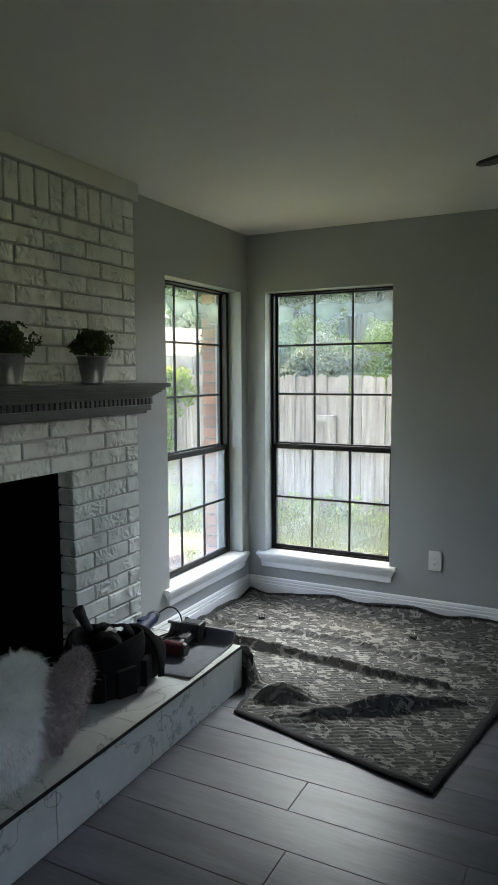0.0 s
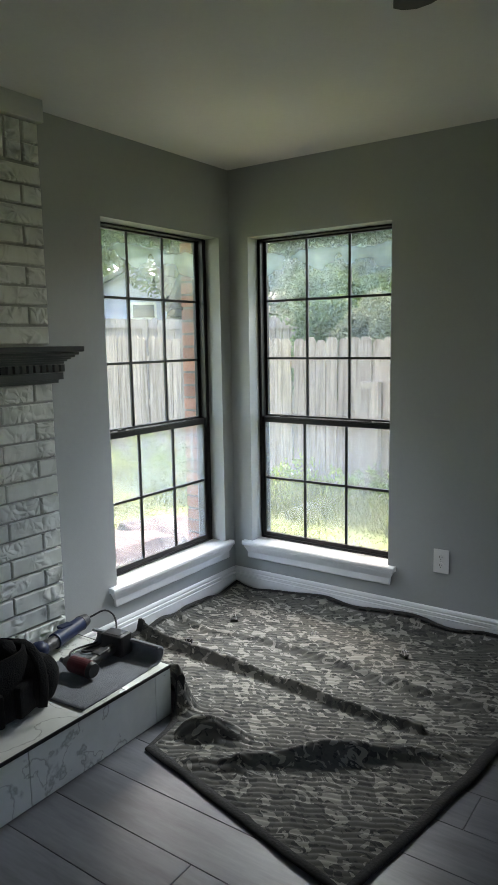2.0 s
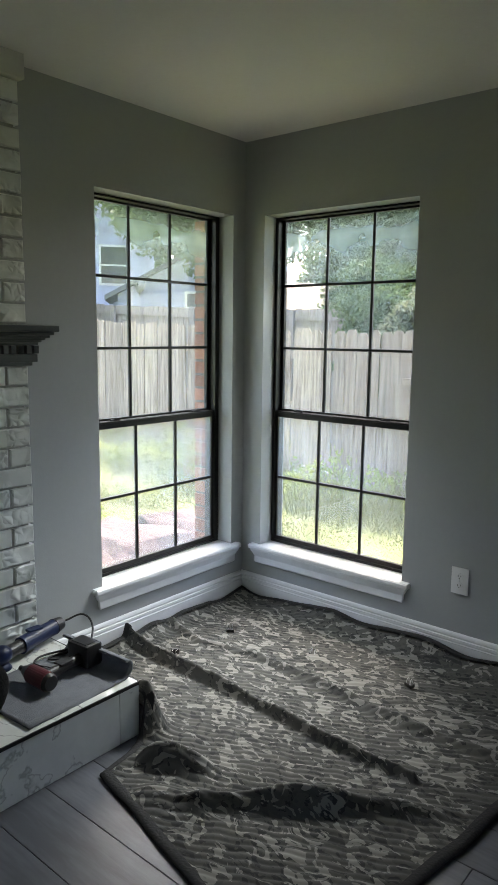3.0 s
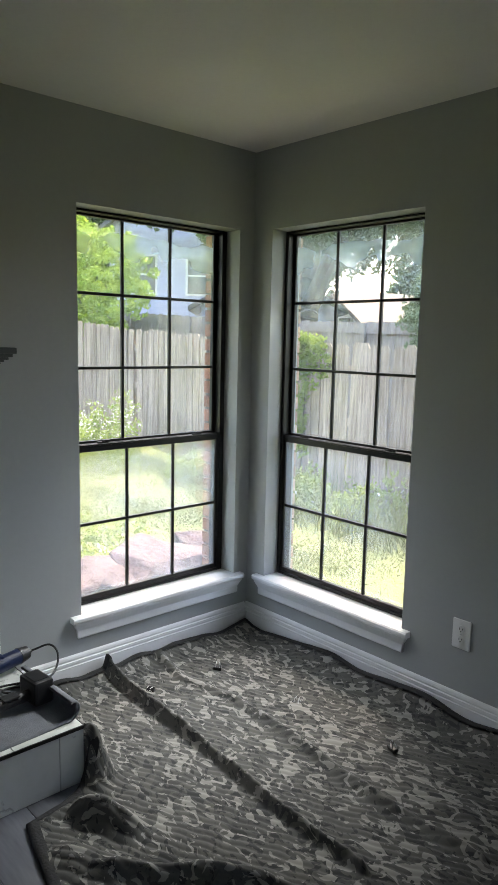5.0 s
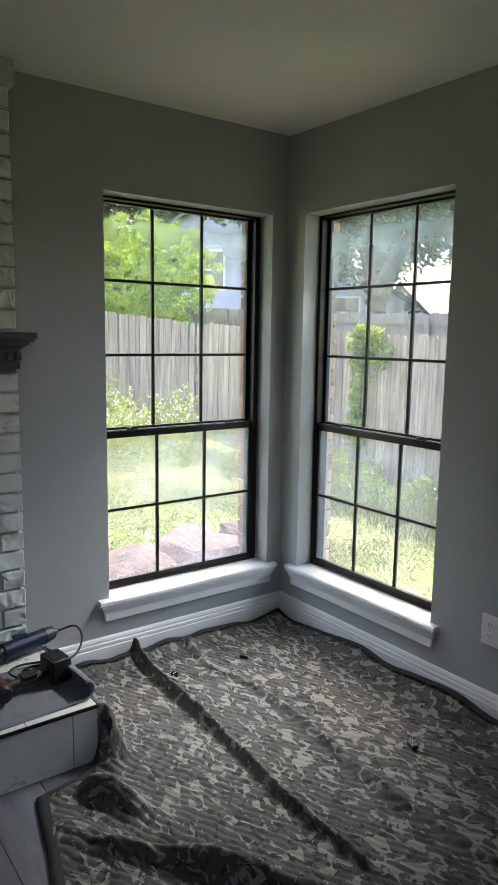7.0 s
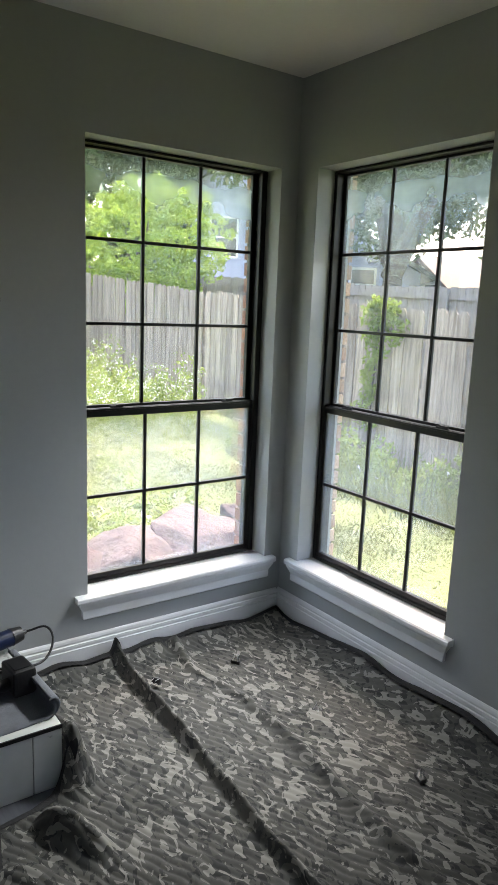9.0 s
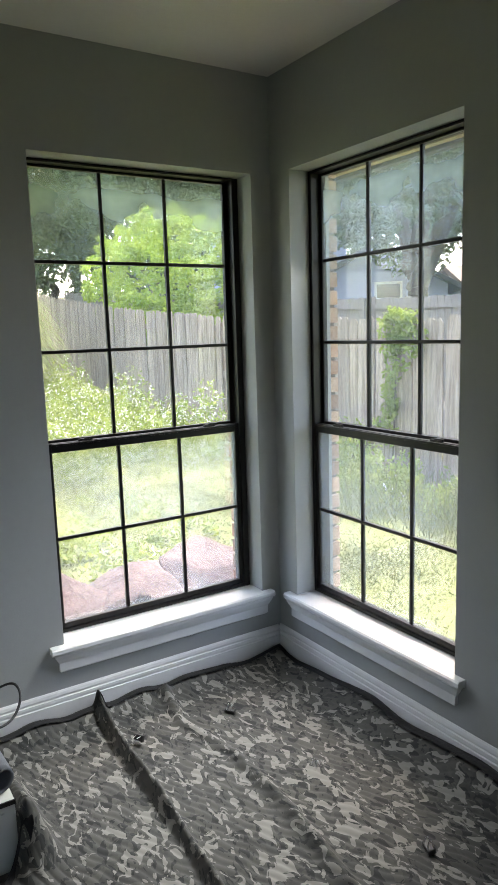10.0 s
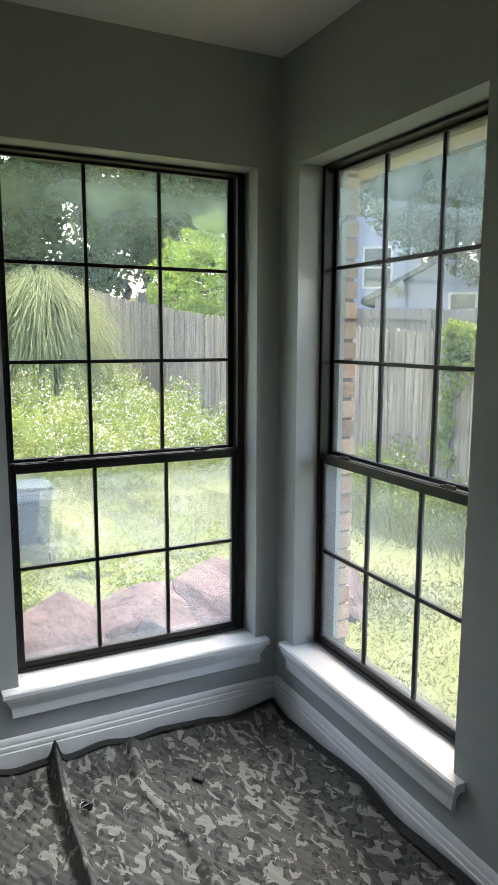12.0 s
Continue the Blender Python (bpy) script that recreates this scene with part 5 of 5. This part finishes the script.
def piece(lx, ly, lz, bev):
    """A block whose face towards +x has chamfered edges."""
    bm = B()
    a, b = [], []
    for y, z in ((-1, -1), (1, -1), (1, 1), (-1, 1)):
        a.append(bm.verts.new((-lx / 2, y * ly / 2, z * lz / 2)))
    for y, z in ((-1, -1), (1, -1), (1, 1), (-1, 1)):
        b.append(bm.verts.new((lx / 2 - bev, y * ly / 2, z * lz / 2)))
    c = [bm.verts.new((lx / 2, y * (ly / 2 - bev), z * (lz / 2 - bev))) for y, z in ((-1, -1), (1, -1), (1, 1), (-1, 1))]
    for p, q in ((a, b), (b, c)):
        for i in range(4):
            bm.faces.new((p[i], p[(i + 1) % 4], q[(i + 1) % 4], q[i]))
    bm.faces.new(c)
    bm.faces.new(a[::-1])
    return bm


rb = np.random.default_rng(21)
cache = {}


def brick(parent, x, y0, y1, z0, z1, depth=0.05, material=BRICKW, jit=0.0025):
    key = (round(y1 - y0, 3), round(z1 - z0, 3), round(depth, 3), material.name)
    if key not in cache:
        cache[key] = mesh_of("brick", piece(depth, y1 - y0, z1 - z0, 0.004), material)
    p = part("brick", cache[key], material, parent)
    p.matrix_basis = pose(x - depth / 2 + rb.uniform(-jit, jit), (y0 + y1) / 2, (z0 + z1) / 2, rb.uniform(-0.25, 0.25), rb.uniform(-0.4, 0.4), rb.uniform(-0.4, 0.4))


J = 0.010
for k in range(26):
    za, zb = 0.321 + C * (k - 1), 0.321 + C * k - J
    za += 0
    if zb < 0.225 or zb > 2.19:
        continue
    if 1.335 < (za + zb) / 2 < 1.47:
        continue
    za = max(za, 0.2085)
    y = FY
    first = True
    while y > SOUTH + 0.02:
        w = (0.088 if k % 2 else 0.250) if first else 0.250
        first = False
        y1, y0 = y, max(y - w, SOUTH)
        inside = zb < FB[2] + 0.03 and y0 < FB[1] and y1 > FB[0]
        if inside:
            if y1 > FB[1] + 0.03:
                brick(fire, FX, FB[1], y1, za, zb)
            elif y0 < FB[0] - 0.03:
                brick(fire, FX, y0, FB[0], za, zb)
        else:
            brick(fire, FX, y0, y1, za, zb)
        y = y0 - J
    # end face towards the window, laid along x
    key = ("end", round(zb - za, 3))
    if key not in cache:
        cache[key] = mesh_of("brick", piece(0.04, 0.064, zb - za, 0.003), BRICKW)
    p = part("brick", cache[key], BRICKW, fire)
    p.matrix_basis = pose(0.034, FY - 0.020 + rb.uniform(-0.001, 0.001), (za + zb) / 2, 0, 0, 90)
    # firebox return
    if zb < FB[2]:
        p = part("brick", cache[key], BRICKW, fire)
        p.matrix_basis = pose(0.034, FB[1] + 0.020, (za + zb) / 2, 0, 0, -90)
y = FY
k = 0
while y > SOUTH + 0.05:
    if k == 0:
        for z0, z1 in ((2.196, 2.265), (2.275, 2.346)):
            brick(fire, FX, y - 0.072, y, z0, z1)
    else:
        brick(fire, FX, y - 0.072, y, 2.196, 2.346)
    y -= 0.0825
    k += 1

# outside brick jambs, one brick a course at each opening
ext = [mesh_of("brick", piece(0.124, 0.112, w, 0.006), BRICKR) for w in (0.060, 0.064)]
ext2 = [mesh_of("brick", piece(0.124, 0.112, w, 0.006), BRICKT) for w in (0.060, 0.064)]
for k in range(30):
    z = 0.24 + 0.0765 * k
    if z > 2.08:
        break
    p = part("brick", ext[k % 2], BRICKR, veneer)
    p.matrix_basis = pose(-0.272, JW - 0.014 + 0.056, z + 0.033, 0, rb.uniform(-1, 1), 180 + rb.uniform(-1.5, 1.5))
    p = part("brick", ext2[(k + 1) % 2], BRICKT, veneer)
    p.matrix_basis = pose(JN - 0.056 + 0.014, 0.270, z + 0.033, rb.uniform(-1, 1), 0, 90 + rb.uniform(-1.5, 1.5))

# floor planks, running along x
PW = 0.190
pl = {}
row = 0
yy = 0.0 - (2.305 % PW) + PW
while yy > YS:
    y1, y0 = min(yy, 0.0), max(yy - PW, YS)
    yy -= PW
    row += 1
    if y1 - y0 < 0.02:
        continue
    off = (1.32 if abs(y1 + 2.305) < 0.01 else (row * 0.61) % 1.52)
    xs = [0.0] + [v for v in np.arange(off - 3.04, XE, 1.52) if 0.05 < v < XE - 0.05] + [XE]
    for a, b in zip(xs, xs[1:]):
        key = (round(b - a, 3), round(y1 - y0, 3))
        if key not in pl:
            w, d = key
            bm = B()
            lo = [bm.verts.new((sx * w / 2, sy * d / 2, -0.006)) for sx, sy in ((-1, -1), (1, -1), (1, 1), (-1, 1))]
            e0 = [bm.verts.new((sx * (w / 2 - 0.0006), sy * (d / 2 - 0.0006), -0.0018)) for sx, sy in ((-1, -1), (1, -1), (1, 1), (-1, 1))]
            e1 = [bm.verts.new((sx * (w / 2 - 0.0022), sy * (d / 2 - 0.0022), 0.0)) for sx, sy in ((-1, -1), (1, -1), (1, 1), (-1, 1))]
            for p, q in ((lo, e0), (e0, e1)):
                for i in range(4):
                    bm.faces.new((p[i], p[(i + 1) % 4], q[(i + 1) % 4], q[i]))
            bm.faces.new(e1)
            bm.faces.new(lo[::-1])
            pl[key] = mesh_of("plank", bm, PLANK)
        p = part("plank", pl[key], PLANK, floor)
        p.location = ((a + b) / 2, (y0 + y1) / 2, 0)
